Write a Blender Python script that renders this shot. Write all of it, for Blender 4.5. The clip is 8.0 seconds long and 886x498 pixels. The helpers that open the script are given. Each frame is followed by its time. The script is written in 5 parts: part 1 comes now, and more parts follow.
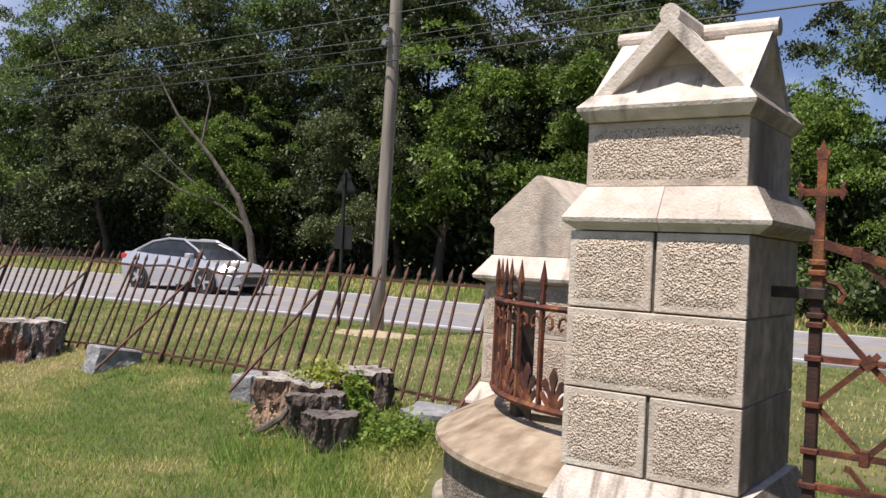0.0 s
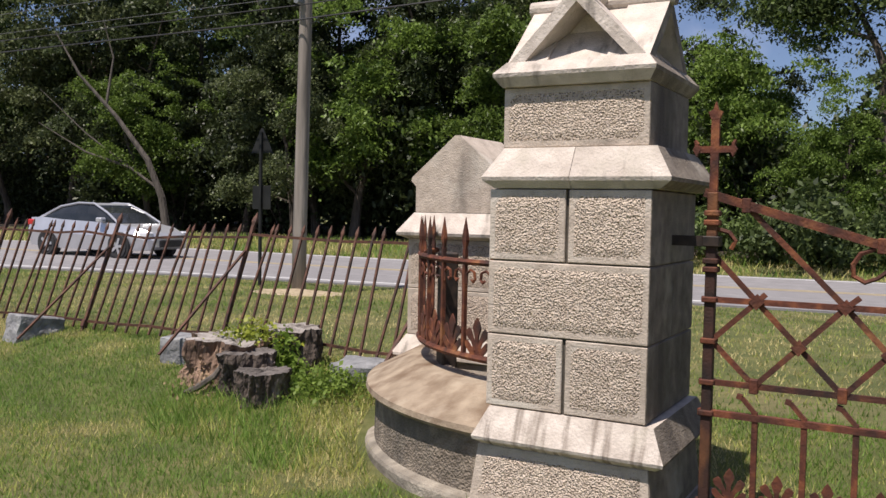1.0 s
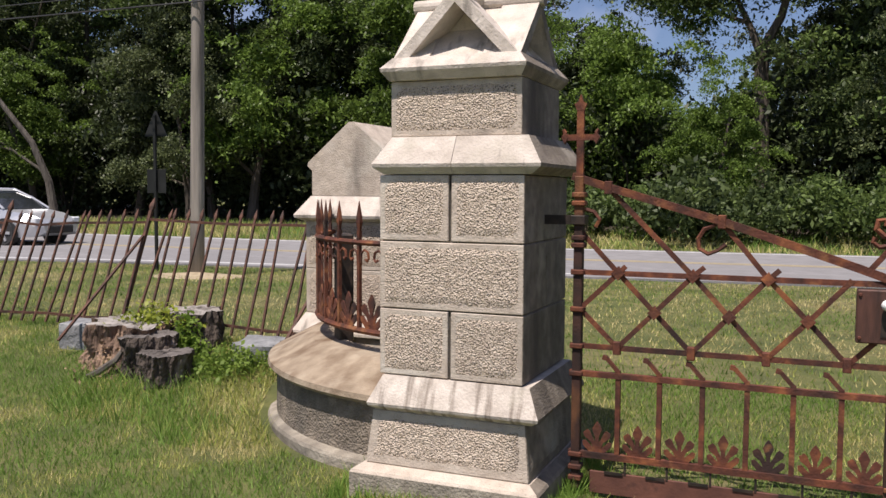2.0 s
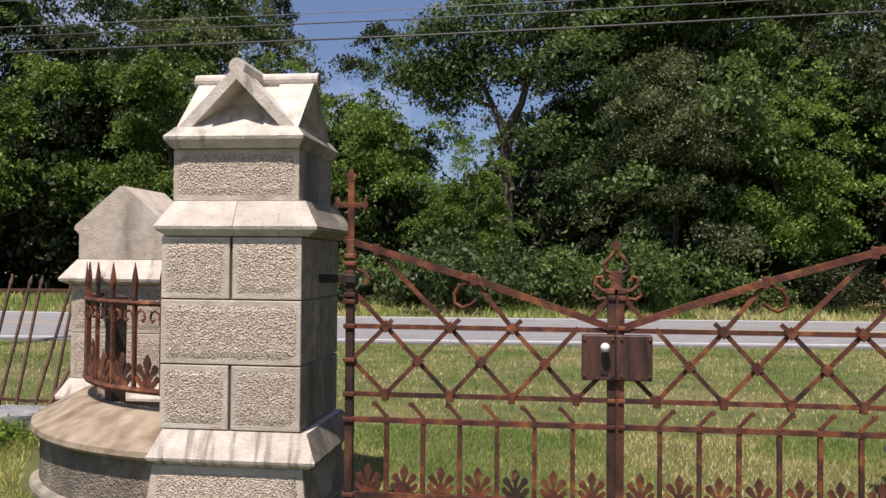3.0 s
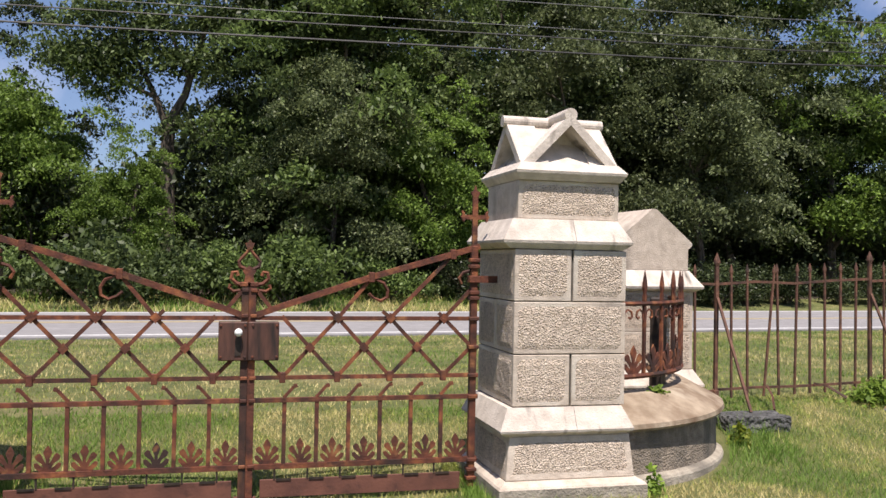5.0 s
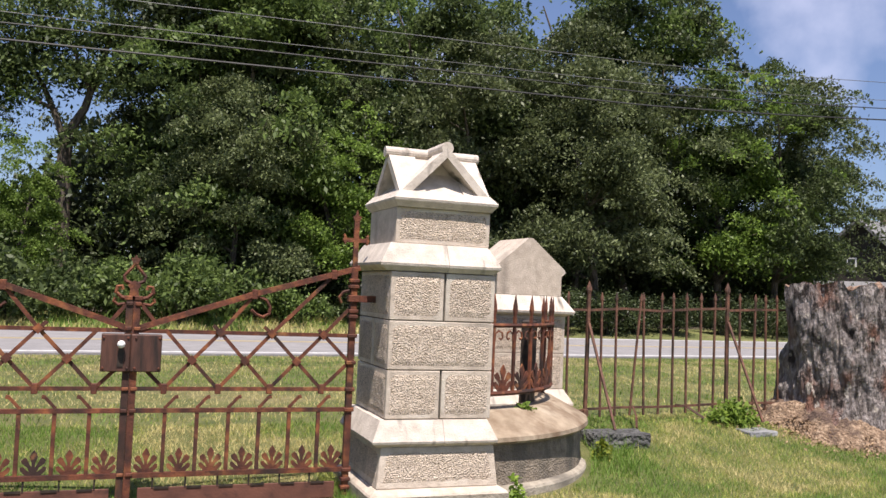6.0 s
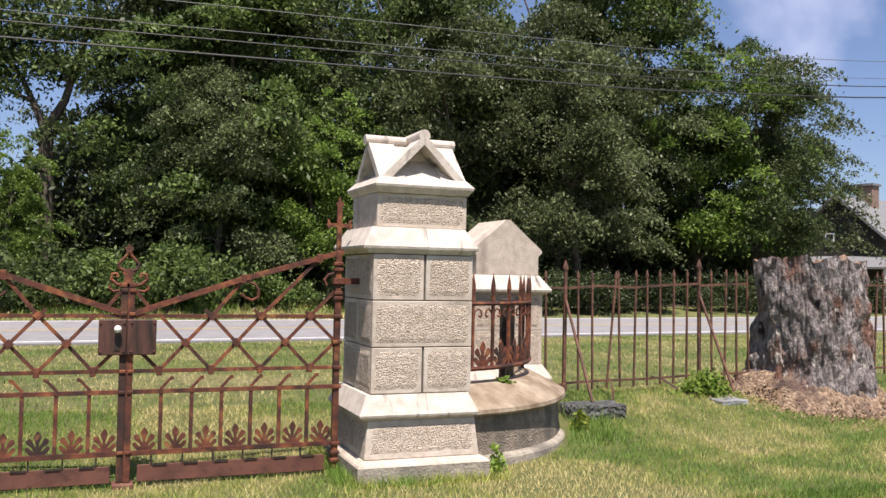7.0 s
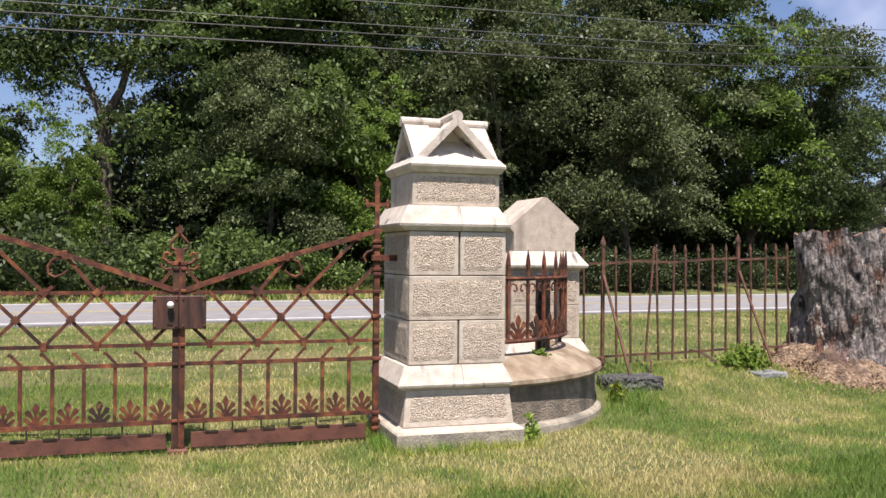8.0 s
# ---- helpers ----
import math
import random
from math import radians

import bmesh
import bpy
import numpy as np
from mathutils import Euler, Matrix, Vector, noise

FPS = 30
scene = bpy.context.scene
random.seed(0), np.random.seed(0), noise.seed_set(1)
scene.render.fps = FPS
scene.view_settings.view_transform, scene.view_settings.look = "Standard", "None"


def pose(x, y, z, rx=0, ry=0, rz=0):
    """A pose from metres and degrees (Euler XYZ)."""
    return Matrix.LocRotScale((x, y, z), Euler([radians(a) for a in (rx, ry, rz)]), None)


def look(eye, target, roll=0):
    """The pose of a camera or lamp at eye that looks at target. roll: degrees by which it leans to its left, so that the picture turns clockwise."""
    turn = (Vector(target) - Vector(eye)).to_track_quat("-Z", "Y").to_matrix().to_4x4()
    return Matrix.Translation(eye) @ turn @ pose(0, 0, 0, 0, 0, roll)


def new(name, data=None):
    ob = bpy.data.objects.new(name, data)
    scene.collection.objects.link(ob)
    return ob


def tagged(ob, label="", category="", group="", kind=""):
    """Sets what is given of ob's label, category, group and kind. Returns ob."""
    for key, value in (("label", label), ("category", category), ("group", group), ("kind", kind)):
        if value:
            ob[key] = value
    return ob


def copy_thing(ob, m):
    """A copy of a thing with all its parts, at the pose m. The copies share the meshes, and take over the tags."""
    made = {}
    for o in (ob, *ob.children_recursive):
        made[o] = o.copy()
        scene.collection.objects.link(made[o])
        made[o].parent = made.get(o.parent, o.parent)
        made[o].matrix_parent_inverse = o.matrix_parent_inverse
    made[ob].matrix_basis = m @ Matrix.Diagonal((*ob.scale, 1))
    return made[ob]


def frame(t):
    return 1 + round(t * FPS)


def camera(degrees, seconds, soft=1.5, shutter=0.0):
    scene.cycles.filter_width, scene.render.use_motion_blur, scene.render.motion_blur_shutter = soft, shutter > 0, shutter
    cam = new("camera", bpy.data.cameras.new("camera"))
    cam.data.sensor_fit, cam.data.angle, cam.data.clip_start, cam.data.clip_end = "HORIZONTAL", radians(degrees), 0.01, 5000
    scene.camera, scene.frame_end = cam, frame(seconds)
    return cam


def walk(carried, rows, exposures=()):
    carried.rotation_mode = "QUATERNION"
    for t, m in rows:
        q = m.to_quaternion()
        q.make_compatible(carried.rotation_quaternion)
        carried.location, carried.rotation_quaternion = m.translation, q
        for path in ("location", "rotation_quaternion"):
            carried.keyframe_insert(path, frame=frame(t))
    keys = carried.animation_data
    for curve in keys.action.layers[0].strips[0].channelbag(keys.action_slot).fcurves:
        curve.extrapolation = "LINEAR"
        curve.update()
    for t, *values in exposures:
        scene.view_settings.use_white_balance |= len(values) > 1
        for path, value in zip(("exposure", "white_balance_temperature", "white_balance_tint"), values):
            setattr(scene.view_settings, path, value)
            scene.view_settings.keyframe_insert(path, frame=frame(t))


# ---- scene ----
cam = camera(53.9, 8.0)
PATH = [
    (0, (1.025, -3.662, 1.668), (-0.123, -2.024, 1.676), 2.7),
    (0.5, (1.121, -3.754, 1.678), (0.009, -2.095, 1.577), 2.8),
    (1, (1.124, -3.916, 1.69), (0.142, -2.176, 1.601), 1.1),
    (2.3, (1.394, -4.344, 1.728), (0.729, -2.462, 1.589), 0.7),
    (2.5, (1.403, -4.437, 1.731), (0.852, -2.516, 1.644), 1.0),
    (3, (1.384, -4.702, 1.664), (1.133, -2.718, 1.696), 0.5),
    (3.5, (1.446, -4.928, 1.67), (1.311, -2.933, 1.704), 0.15),
    (4, (1.552, -5.161, 1.681), (1.59, -3.161, 1.701), 0.8),
    (4.5, (1.621, -5.341, 1.684), (1.903, -3.362, 1.705), 1.6),
    (5, (1.55, -5.585, 1.686), (2.045, -3.648, 1.715), 1.1),
    (5.2, (1.54, -5.669, 1.68), (2.143, -3.762, 1.709), 0.7),
    (6.5, (1.672, -6.232, 1.651), (2.381, -4.365, 1.761), 2.3),
    (7, (1.55, -6.359, 1.632), (2.28, -4.498, 1.691), 1.2),
    (7.5, (1.499, -6.494, 1.617), (2.226, -4.631, 1.644), -0.1),
    (8, (1.597, -6.654, 1.592), (2.215, -4.752, 1.606), 0.5),
]
walk(cam, [(t, look(eye, target, roll)) for t, eye, target, roll in PATH],
     [(t, e, 6500, 17) for t, e in ((0, 0.55), (0.5, 0.34), (1.0, 0.30), (2.5, 0.34), (3.5, 0.47), (4.0, 0.64), (4.5, 0.70), (5.2, 0.62), (6.5, 0.76), (8, 0.76))])

# ---- light ----
world = bpy.data.worlds.new("world")
scene.world = world
world.use_nodes = True
SUN_WAY = Vector((-0.075, -0.43, 1.0)).normalized()
wn = world.node_tree.nodes
sky = wn.new("ShaderNodeTexSky")
sky.sky_type, sky.sun_disc = "NISHITA", False
sky.sun_elevation = math.asin(SUN_WAY.z)
sky.sun_rotation = math.atan2(SUN_WAY.x, SUN_WAY.y)
sky.ozone_density = 3.0
sky.altitude = 200
wn["Background"].inputs["Strength"].default_value = 0.064
# soft white clouds drifting in the blue
coord = wn.new("ShaderNodeTexCoord")
cloud = wn.new("ShaderNodeTexNoise")
cloud.inputs["Scale"].default_value, cloud.inputs["Detail"].default_value = 3.4, 7
cramp = wn.new("ShaderNodeValToRGB")
cramp.color_ramp.elements[0].color = (0.05, 0.05, 0.05, 1)
cramp.color_ramp.elements[0].position, cramp.color_ramp.elements[1].position = 0.52, 0.70
cmix = wn.new("ShaderNodeMixRGB")
cmix.inputs["Color2"].default_value = (7.6, 8.2, 10.4, 1)
wl = world.node_tree.links
wl.new(coord.outputs["Generated"], cloud.inputs["Vector"])
wl.new(cloud.outputs["Fac"], cramp.inputs["Fac"])
wl.new(cramp.outputs["Color"], cmix.inputs["Fac"])
deep = wn.new("ShaderNodeMixRGB")
deep.blend_type = "MULTIPLY"
deep.inputs["Fac"].default_value = 1.0
deep.inputs["Color2"].default_value = (1.0, 1.05, 1.18, 1)
wl.new(sky.outputs["Color"], deep.inputs["Color1"])
wl.new(deep.outputs["Color"], cmix.inputs["Color1"])
wl.new(cmix.outputs["Color"], wn["Background"].inputs["Color"])
sun = new("sun", bpy.data.lights.new("sun", "SUN"))
sun.data.energy, sun.data.angle, sun.data.color = 5.0, radians(0.53), (1.0, 0.935, 0.83)
sun.matrix_world = look(SUN_WAY * 50, (0, 0, 0))


# ---- materials ----
def ramp_node(nt, stops):
    r = nt.nodes.new("ShaderNodeValToRGB")
    e = r.color_ramp.elements
    while len(e) < len(stops):
        e.new(0.5)
    for el, (p, c) in zip(e, stops):
        el.position, el.color = p, (*c, 1)
    return r


def surface(name, stops, scale=8.0, rough=0.85, metal=0.0, stain=None, bump=None, stretch=(1, 1, 1), vary=0.0,
            speck=None, shine=0.5):
    """A grained surface. stops: colour ramp over fine noise; stain: (colour, scale, low, high, stretch);
    bump: (scale, distance, kind); speck: (colour, scale, limit); vary: lightness that differs from piece to piece."""
    m = bpy.data.materials.new(name)
    m.use_nodes = True
    nt = m.node_tree
    bs = nt.nodes["Principled BSDF"]
    bs.inputs["Roughness"].default_value, bs.inputs["Metallic"].default_value = rough, metal
    bs.inputs["Specular IOR Level"].default_value = shine
    tc = nt.nodes.new("ShaderNodeTexCoord")
    info = nt.nodes.new("ShaderNodeObjectInfo")
    add = nt.nodes.new("ShaderNodeVectorMath")
    add.operation = "MULTIPLY_ADD"
    add.inputs[1].default_value = (7.3, 5.1, 9.7)
    nt.links.new(info.outputs["Random"], add.inputs[0])
    nt.links.new(tc.outputs["Object"], add.inputs[2])

    def noise_tex(sc, st=(1, 1, 1), det=6):
        mp = nt.nodes.new("ShaderNodeMapping")
        mp.inputs["Scale"].default_value = st
        nt.links.new(add.outputs[0], mp.inputs["Vector"])
        n = nt.nodes.new("ShaderNodeTexNoise")
        n.inputs["Scale"].default_value, n.inputs["Detail"].default_value = sc, det
        nt.links.new(mp.outputs[0], n.inputs["Vector"])
        return n, mp

    n, mp = noise_tex(scale, stretch)
    r = ramp_node(nt, stops)
    nt.links.new(n.outputs["Fac"], r.inputs["Fac"])
    col = r.outputs["Color"]
    for st in ([stain] if isinstance(stain, tuple) else stain or []):
        c2, sc2, lo, hi, str2 = st
        n2, _ = noise_tex(sc2, str2)
        r2 = ramp_node(nt, [(lo, (0, 0, 0)), (hi, (1, 1, 1))])
        nt.links.new(n2.outputs["Fac"], r2.inputs["Fac"])
        mx = nt.nodes.new("ShaderNodeMixRGB")
        mx.inputs["Color2"].default_value = (*c2, 1)
        nt.links.new(r2.outputs["Color"], mx.inputs["Fac"])
        nt.links.new(col, mx.inputs["Color1"])
        col = mx.outputs["Color"]
    if speck:
        c3, sc3, lim = speck
        v = nt.nodes.new("ShaderNodeTexVoronoi")
        v.inputs["Scale"].default_value = sc3
        nt.links.new(add.outputs[0], v.inputs["Vector"])
        r3 = ramp_node(nt, [(lim, (1, 1, 1)), (lim + 0.12, (0, 0, 0))])
        nt.links.new(v.outputs["Distance"], r3.inputs["Fac"])
        mx = nt.nodes.new("ShaderNodeMixRGB")
        mx.inputs["Color2"].default_value = (*c3, 1)
        nt.links.new(r3.outputs["Color"], mx.inputs["Fac"])
        nt.links.new(col, mx.inputs["Color1"])
        col = mx.outputs["Color"]
    if vary:
        hs = nt.nodes.new("ShaderNodeHueSaturation")
        mr = nt.nodes.new("ShaderNodeMapRange")
        mr.inputs["To Min"].default_value, mr.inputs["To Max"].default_value = 1 - vary, 1 + vary
        nt.links.new(info.outputs["Random"], mr.inputs["Value"])
        nt.links.new(mr.outputs[0], hs.inputs["Value"])
        nt.links.new(col, hs.inputs["Color"])
        col = hs.outputs["Color"]
    nt.links.new(col, bs.inputs["Base Color"])
    if bump:
        bsc, dist, kind = bump
        b = nt.nodes.new("ShaderNodeBump")
        b.inputs["Strength"].default_value, b.inputs["Distance"].default_value = 1.0, dist
        if kind == "pitted":
            v = nt.nodes.new("ShaderNodeTexVoronoi")
            v.feature = "SMOOTH_F1"
            v.inputs["Scale"].default_value = bsc
            nt.links.new(add.outputs[0], v.inputs["Vector"])
            n4, _ = noise_tex(bsc * 1.3, (1, 1, 1), 3)
            ad = nt.nodes.new("ShaderNodeMath")
            ad.operation = "ADD"
            nt.links.new(v.outputs["Distance"], ad.inputs[0])
            nt.links.new(n4.outputs["Fac"], ad.inputs[1])
            nt.links.new(ad.outputs[0], b.inputs["Height"])
        else:
            n4, _ = noise_tex(bsc, stretch, 5)
            nt.links.new(n4.outputs["Fac"], b.inputs["Height"])
        nt.links.new(b.outputs["Normal"], bs.inputs["Normal"])
    return m


def leafy(name, dark, light, glow=0.35, rough=0.45):
    """Thin leaves: light through and off them, each a little different."""
    m = bpy.data.materials.new(name)
    m.use_nodes = True
    nt = m.node_tree
    bs = nt.nodes["Principled BSDF"]
    bs.inputs["Roughness"].default_value = rough
    bs.inputs["Specular IOR Level"].default_value = 0.28
    geo = nt.nodes.new("ShaderNodeNewGeometry")
    info = nt.nodes.new("ShaderNodeObjectInfo")
    r = ramp_node(nt, [(0.0, dark), (1.0, light)])
    nt.links.new(geo.outputs["Random Per Island"], r.inputs["Fac"])
    hs = nt.nodes.new("ShaderNodeHueSaturation")
    mr = nt.nodes.new("ShaderNodeMapRange")
    mr.inputs["To Min"].default_value, mr.inputs["To Max"].default_value = 0.75, 1.2
    nt.links.new(info.outputs["Random"], mr.inputs["Value"])
    nt.links.new(mr.outputs[0], hs.inputs["Value"])
    nt.links.new(r.outputs["Color"], hs.inputs["Color"])
    nt.links.new(hs.outputs["Color"], bs.inputs["Base Color"])
    tr = nt.nodes.new("ShaderNodeBsdfTranslucent")
    nt.links.new(hs.outputs["Color"], tr.inputs["Color"])
    mx = nt.nodes.new("ShaderNodeMixShader")
    mx.inputs["Fac"].default_value = glow
    nt.links.new(bs.outputs[0], mx.inputs[1])
    nt.links.new(tr.outputs[0], mx.inputs[2])
    nt.links.new(mx.outputs[0], nt.nodes["Material Output"].inputs["Surface"])
    return m


GRIME = (0.10, 0.09, 0.075)
granite = surface("dressed_granite", [(0.3, (0.40, 0.335, 0.270)), (0.7, (0.56, 0.480, 0.395))], 14, 0.85,
                  stain=[(GRIME, 1.6, 0.60, 0.80, (1.6, 1.6, 0.35)), ((0.62, 0.58, 0.50), 2.2, 0.5, 0.75, (1, 1, 1))],
                  bump=(90, 0.006, "plain"), speck=((0.20, 0.18, 0.15), 130, 0.12), vary=0.06)
granite_cap = surface("weathered_cap_granite", [(0.3, (0.43, 0.375, 0.320)), (0.7, (0.62, 0.555, 0.485))], 11, 0.85,
                      stain=[(GRIME, 3.6, 0.60, 0.74, (2.6, 1.2, 0.5)), ((0.42, 0.38, 0.31), 5, 0.55, 0.8, (1, 1, 1))],
                      bump=(70, 0.005, "plain"), speck=((0.30, 0.27, 0.22), 110, 0.10), vary=0.04)
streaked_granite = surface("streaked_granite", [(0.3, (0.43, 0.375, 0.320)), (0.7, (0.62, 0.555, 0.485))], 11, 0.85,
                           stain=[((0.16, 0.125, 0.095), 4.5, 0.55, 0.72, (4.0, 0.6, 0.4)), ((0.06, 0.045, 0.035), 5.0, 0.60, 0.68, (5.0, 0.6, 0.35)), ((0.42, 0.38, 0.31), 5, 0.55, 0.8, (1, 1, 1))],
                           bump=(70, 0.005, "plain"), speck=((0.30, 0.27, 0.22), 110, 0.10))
# shade of the -x pier's +x side put into the base colour, with dark stains
shaded_granite = surface("shaded_stained_granite", [(0.3, (0.14, 0.115, 0.09)), (0.7, (0.26, 0.222, 0.178))], 12, 0.85,
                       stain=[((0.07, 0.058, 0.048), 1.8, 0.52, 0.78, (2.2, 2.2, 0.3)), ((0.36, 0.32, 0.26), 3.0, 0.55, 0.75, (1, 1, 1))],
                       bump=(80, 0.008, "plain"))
dark_mortar = surface("dark_mortar", [(0.3, (0.05, 0.042, 0.034)), (0.7, (0.11, 0.095, 0.075))], 20, 0.95)
granite_rough = surface("picked_granite", [(0.3, (0.58, 0.470, 0.370)), (0.7, (0.78, 0.660, 0.535))], 26, 0.9,
                        stain=(GRIME, 1.5, 0.62, 0.85, (1.5, 1.5, 0.4)),
                        bump=(105, 0.024, "pitted"), speck=((0.17, 0.135, 0.10), 95, 0.25), vary=0.06)
lock_iron = surface("blackened_lock_iron", [(0.3, (0.022, 0.014, 0.012)), (0.7, (0.11, 0.048, 0.034))], 7, 0.6, metal=0.2,
                    stretch=(3, 3, 0.5), bump=(60, 0.002, "plain"))
footing_stone = surface("soiled_footing_granite", [(0.3, (0.22, 0.19, 0.15)), (0.7, (0.40, 0.36, 0.29))], 12, 0.9,
                        stain=(GRIME, 2.2, 0.48, 0.72, (1, 1, 1)), bump=(60, 0.010, "plain"), speck=((0.12, 0.11, 0.09), 100, 0.12))
coping_stone = surface("stained_coping", [(0.3, (0.20, 0.150, 0.10)), (0.7, (0.37, 0.30, 0.215))], 7, 0.8,
                       stain=[((0.13, 0.08, 0.045), 2.0, 0.45, 0.72, (2.5, 2.5, 1)), ((0.42, 0.36, 0.27), 3.1, 0.55, 0.75, (1, 1, 1))],
                       bump=(60, 0.006, "plain"))
wall_stone = surface("grimy_wall_granite", [(0.3, (0.16, 0.128, 0.097)), (0.7, (0.34, 0.285, 0.22))], 12, 0.9,
                     stain=(GRIME, 2.4, 0.42, 0.70, (1.6, 1.6, 0.6)), bump=(70, 0.013, "pitted"),
                     speck=((0.10, 0.09, 0.08), 110, 0.14))
rust = surface("rusted_iron", [(0.3, (0.045, 0.016, 0.011)), (0.52, (0.125, 0.038, 0.020)), (0.75, (0.30, 0.105, 0.036))], 11, 0.8,
               metal=0.1, stain=[((0.030, 0.015, 0.012), 3.2, 0.50, 0.66, (1, 1, 0.7)), ((0.27, 0.115, 0.045), 7.0, 0.60, 0.72, (1, 1, 1))], bump=(80, 0.004, "plain"), vary=0.12)
black_rust = surface("blackened_rusted_iron", [(0.3, (0.018, 0.011, 0.009)), (0.7, (0.065, 0.026, 0.017))], 9, 0.75,
                     metal=0.1, stain=((0.19, 0.078, 0.03), 5.0, 0.56, 0.70, (1, 1, 0.5)), bump=(80, 0.003, "plain"))
rust_dark = surface("dark_rusted_iron", [(0.3, (0.04, 0.018, 0.012)), (0.7, (0.13, 0.054, 0.03))], 15, 0.7,
                    metal=0.1, stain=(((0.025, 0.017, 0.014)), 4, 0.5, 0.7, (1, 1, 1)), bump=(80, 0.003, "plain"), vary=0.15)
rust_mid = surface("brown_rusted_iron", [(0.3, (0.065, 0.032, 0.022)), (0.7, (0.18, 0.082, 0.05))], 15, 0.75,
                   metal=0.1, stain=((0.035, 0.021, 0.016), 4, 0.5, 0.7, (1, 1, 1)), bump=(80, 0.003, "plain"), vary=0.12)
black_iron = surface("black_iron", [(0.3, (0.015, 0.013, 0.012)), (0.7, (0.06, 0.04, 0.03))], 18, 0.6, metal=0.3)
rust_plate = surface("rusted_plate", [(0.3, (0.075, 0.028, 0.02)), (0.7, (0.16, 0.062, 0.04))], 5, 0.75,
                     stain=((0.05, 0.02, 0.015), 9, 0.6, 0.75, (1, 1, 1)), bump=(60, 0.002, "plain"))
white_knob = surface("white_china", [(0.3, (0.72, 0.72, 0.70)), (0.7, (0.8, 0.8, 0.78))], 20, 0.25)
lawn = surface("lawn_soil", [(0.30, (0.115, 0.145, 0.04)), (0.55, (0.20, 0.215, 0.065)), (0.8, (0.34, 0.30, 0.12))], 2.6, 0.95,
               stain=[((0.36, 0.30, 0.14), 0.55, 0.55, 0.75, (1, 1, 1)), ((0.13, 0.16, 0.035), 9, 0.5, 0.75, (1, 1, 1))],
               bump=(120, 0.05, "plain"))
bare = surface("bare_sandy_earth", [(0.3, (0.30, 0.235, 0.15)), (0.7, (0.46, 0.38, 0.25))], 10, 0.95, bump=(60, 0.02, "plain"))
forest_floor = surface("leaf_litter", [(0.3, (0.022, 0.017, 0.011)), (0.7, (0.07, 0.052, 0.032))], 6, 0.95, bump=(30, 0.04, "plain"))
asphalt = surface("pale_worn_asphalt", [(0.3, (0.19, 0.185, 0.188)), (0.7, (0.26, 0.253, 0.255))], 3, 0.85,
                  stain=((0.20, 0.195, 0.197), 0.9, 0.5, 0.7, (0.12, 1, 1)), bump=(120, 0.008, "plain"))
paint_white = surface("road_paint_white", [(0.3, (0.42, 0.42, 0.415)), (0.7, (0.66, 0.66, 0.65))], 6, 0.6)
paint_yellow = surface("road_paint_yellow", [(0.3, (0.30, 0.25, 0.16)), (0.7, (0.42, 0.34, 0.20))], 6, 0.6)
bark = surface("grey_brown_bark", [(0.3, (0.035, 0.028, 0.022)), (0.7, (0.13, 0.105, 0.08))], 7, 0.95, stretch=(1, 1, 0.18),
               bump=(16, 0.06, "plain"))
bark_pale = surface("pale_bark", [(0.3, (0.055, 0.047, 0.04)), (0.7, (0.135, 0.118, 0.10))], 6, 0.95, stretch=(1, 1, 0.2),
                    bump=(16, 0.04, "plain"))
pole_wood = surface("weathered_pole_wood", [(0.3, (0.16, 0.14, 0.12)), (0.7, (0.33, 0.295, 0.255))], 9, 0.9, stretch=(1, 1, 0.06),
                    bump=(30, 0.015, "plain"), stain=((0.10, 0.09, 0.08), 2, 0.5, 0.75, (3, 3, 0.3)))
stump_bark = surface("rotten_stump_bark", [(0.28, (0.075, 0.062, 0.056)), (0.5, (0.22, 0.19, 0.178)), (0.75, (0.42, 0.385, 0.37))], 19, 0.95,
                     stretch=(1.4, 1.4, 0.42), bump=(30, 0.08, "plain"),
                     stain=[((0.19, 0.095, 0.066), 2.3, 0.51, 0.62, (1, 1, 0.7)), ((0.025, 0.018, 0.016), 5.5, 0.585, 0.66, (1, 1, 0.55)),
                            ((0.58, 0.52, 0.45), 9, 0.62, 0.69, (1, 1, 0.7))])
stump_dark = surface("dark_stump_bark", [(0.28, (0.025, 0.019, 0.016)), (0.75, (0.16, 0.125, 0.10))], 12, 0.95, stretch=(1.3, 1.3, 0.5),
                     bump=(26, 0.07, "plain"), stain=((0.30, 0.26, 0.22), 6, 0.60, 0.70, (1, 1, 0.5)))
stump_wood = surface("grey_cut_wood", [(0.3, (0.17, 0.15, 0.13)), (0.7, (0.40, 0.37, 0.34))], 6, 0.95, bump=(28, 0.03, "plain"),
                     stain=((0.07, 0.055, 0.045), 5, 0.52, 0.7, (1, 1, 1)))
stump_dark_top = surface("dark_cut_wood", [(0.3, (0.06, 0.052, 0.046)), (0.7, (0.17, 0.15, 0.135))], 9, 0.95, bump=(28, 0.03, "plain"))
stump_red = surface("crumbling_brown_wood", [(0.3, (0.10, 0.06, 0.042)), (0.7, (0.36, 0.24, 0.165))], 10, 0.95, stretch=(1.3, 1.3, 0.3),
                    bump=(24, 0.06, "plain"), stain=((0.05, 0.03, 0.025), 6, 0.55, 0.72, (1, 1, 0.4)))
crumb_soil = surface("rotten_wood_soil", [(0.28, (0.075, 0.048, 0.033)), (0.5, (0.25, 0.168, 0.108)), (0.72, (0.48, 0.36, 0.25))], 24, 0.95,
                     stain=((0.10, 0.065, 0.05), 4, 0.5, 0.66, (1, 1, 1)), bump=(45, 0.05, "plain"))
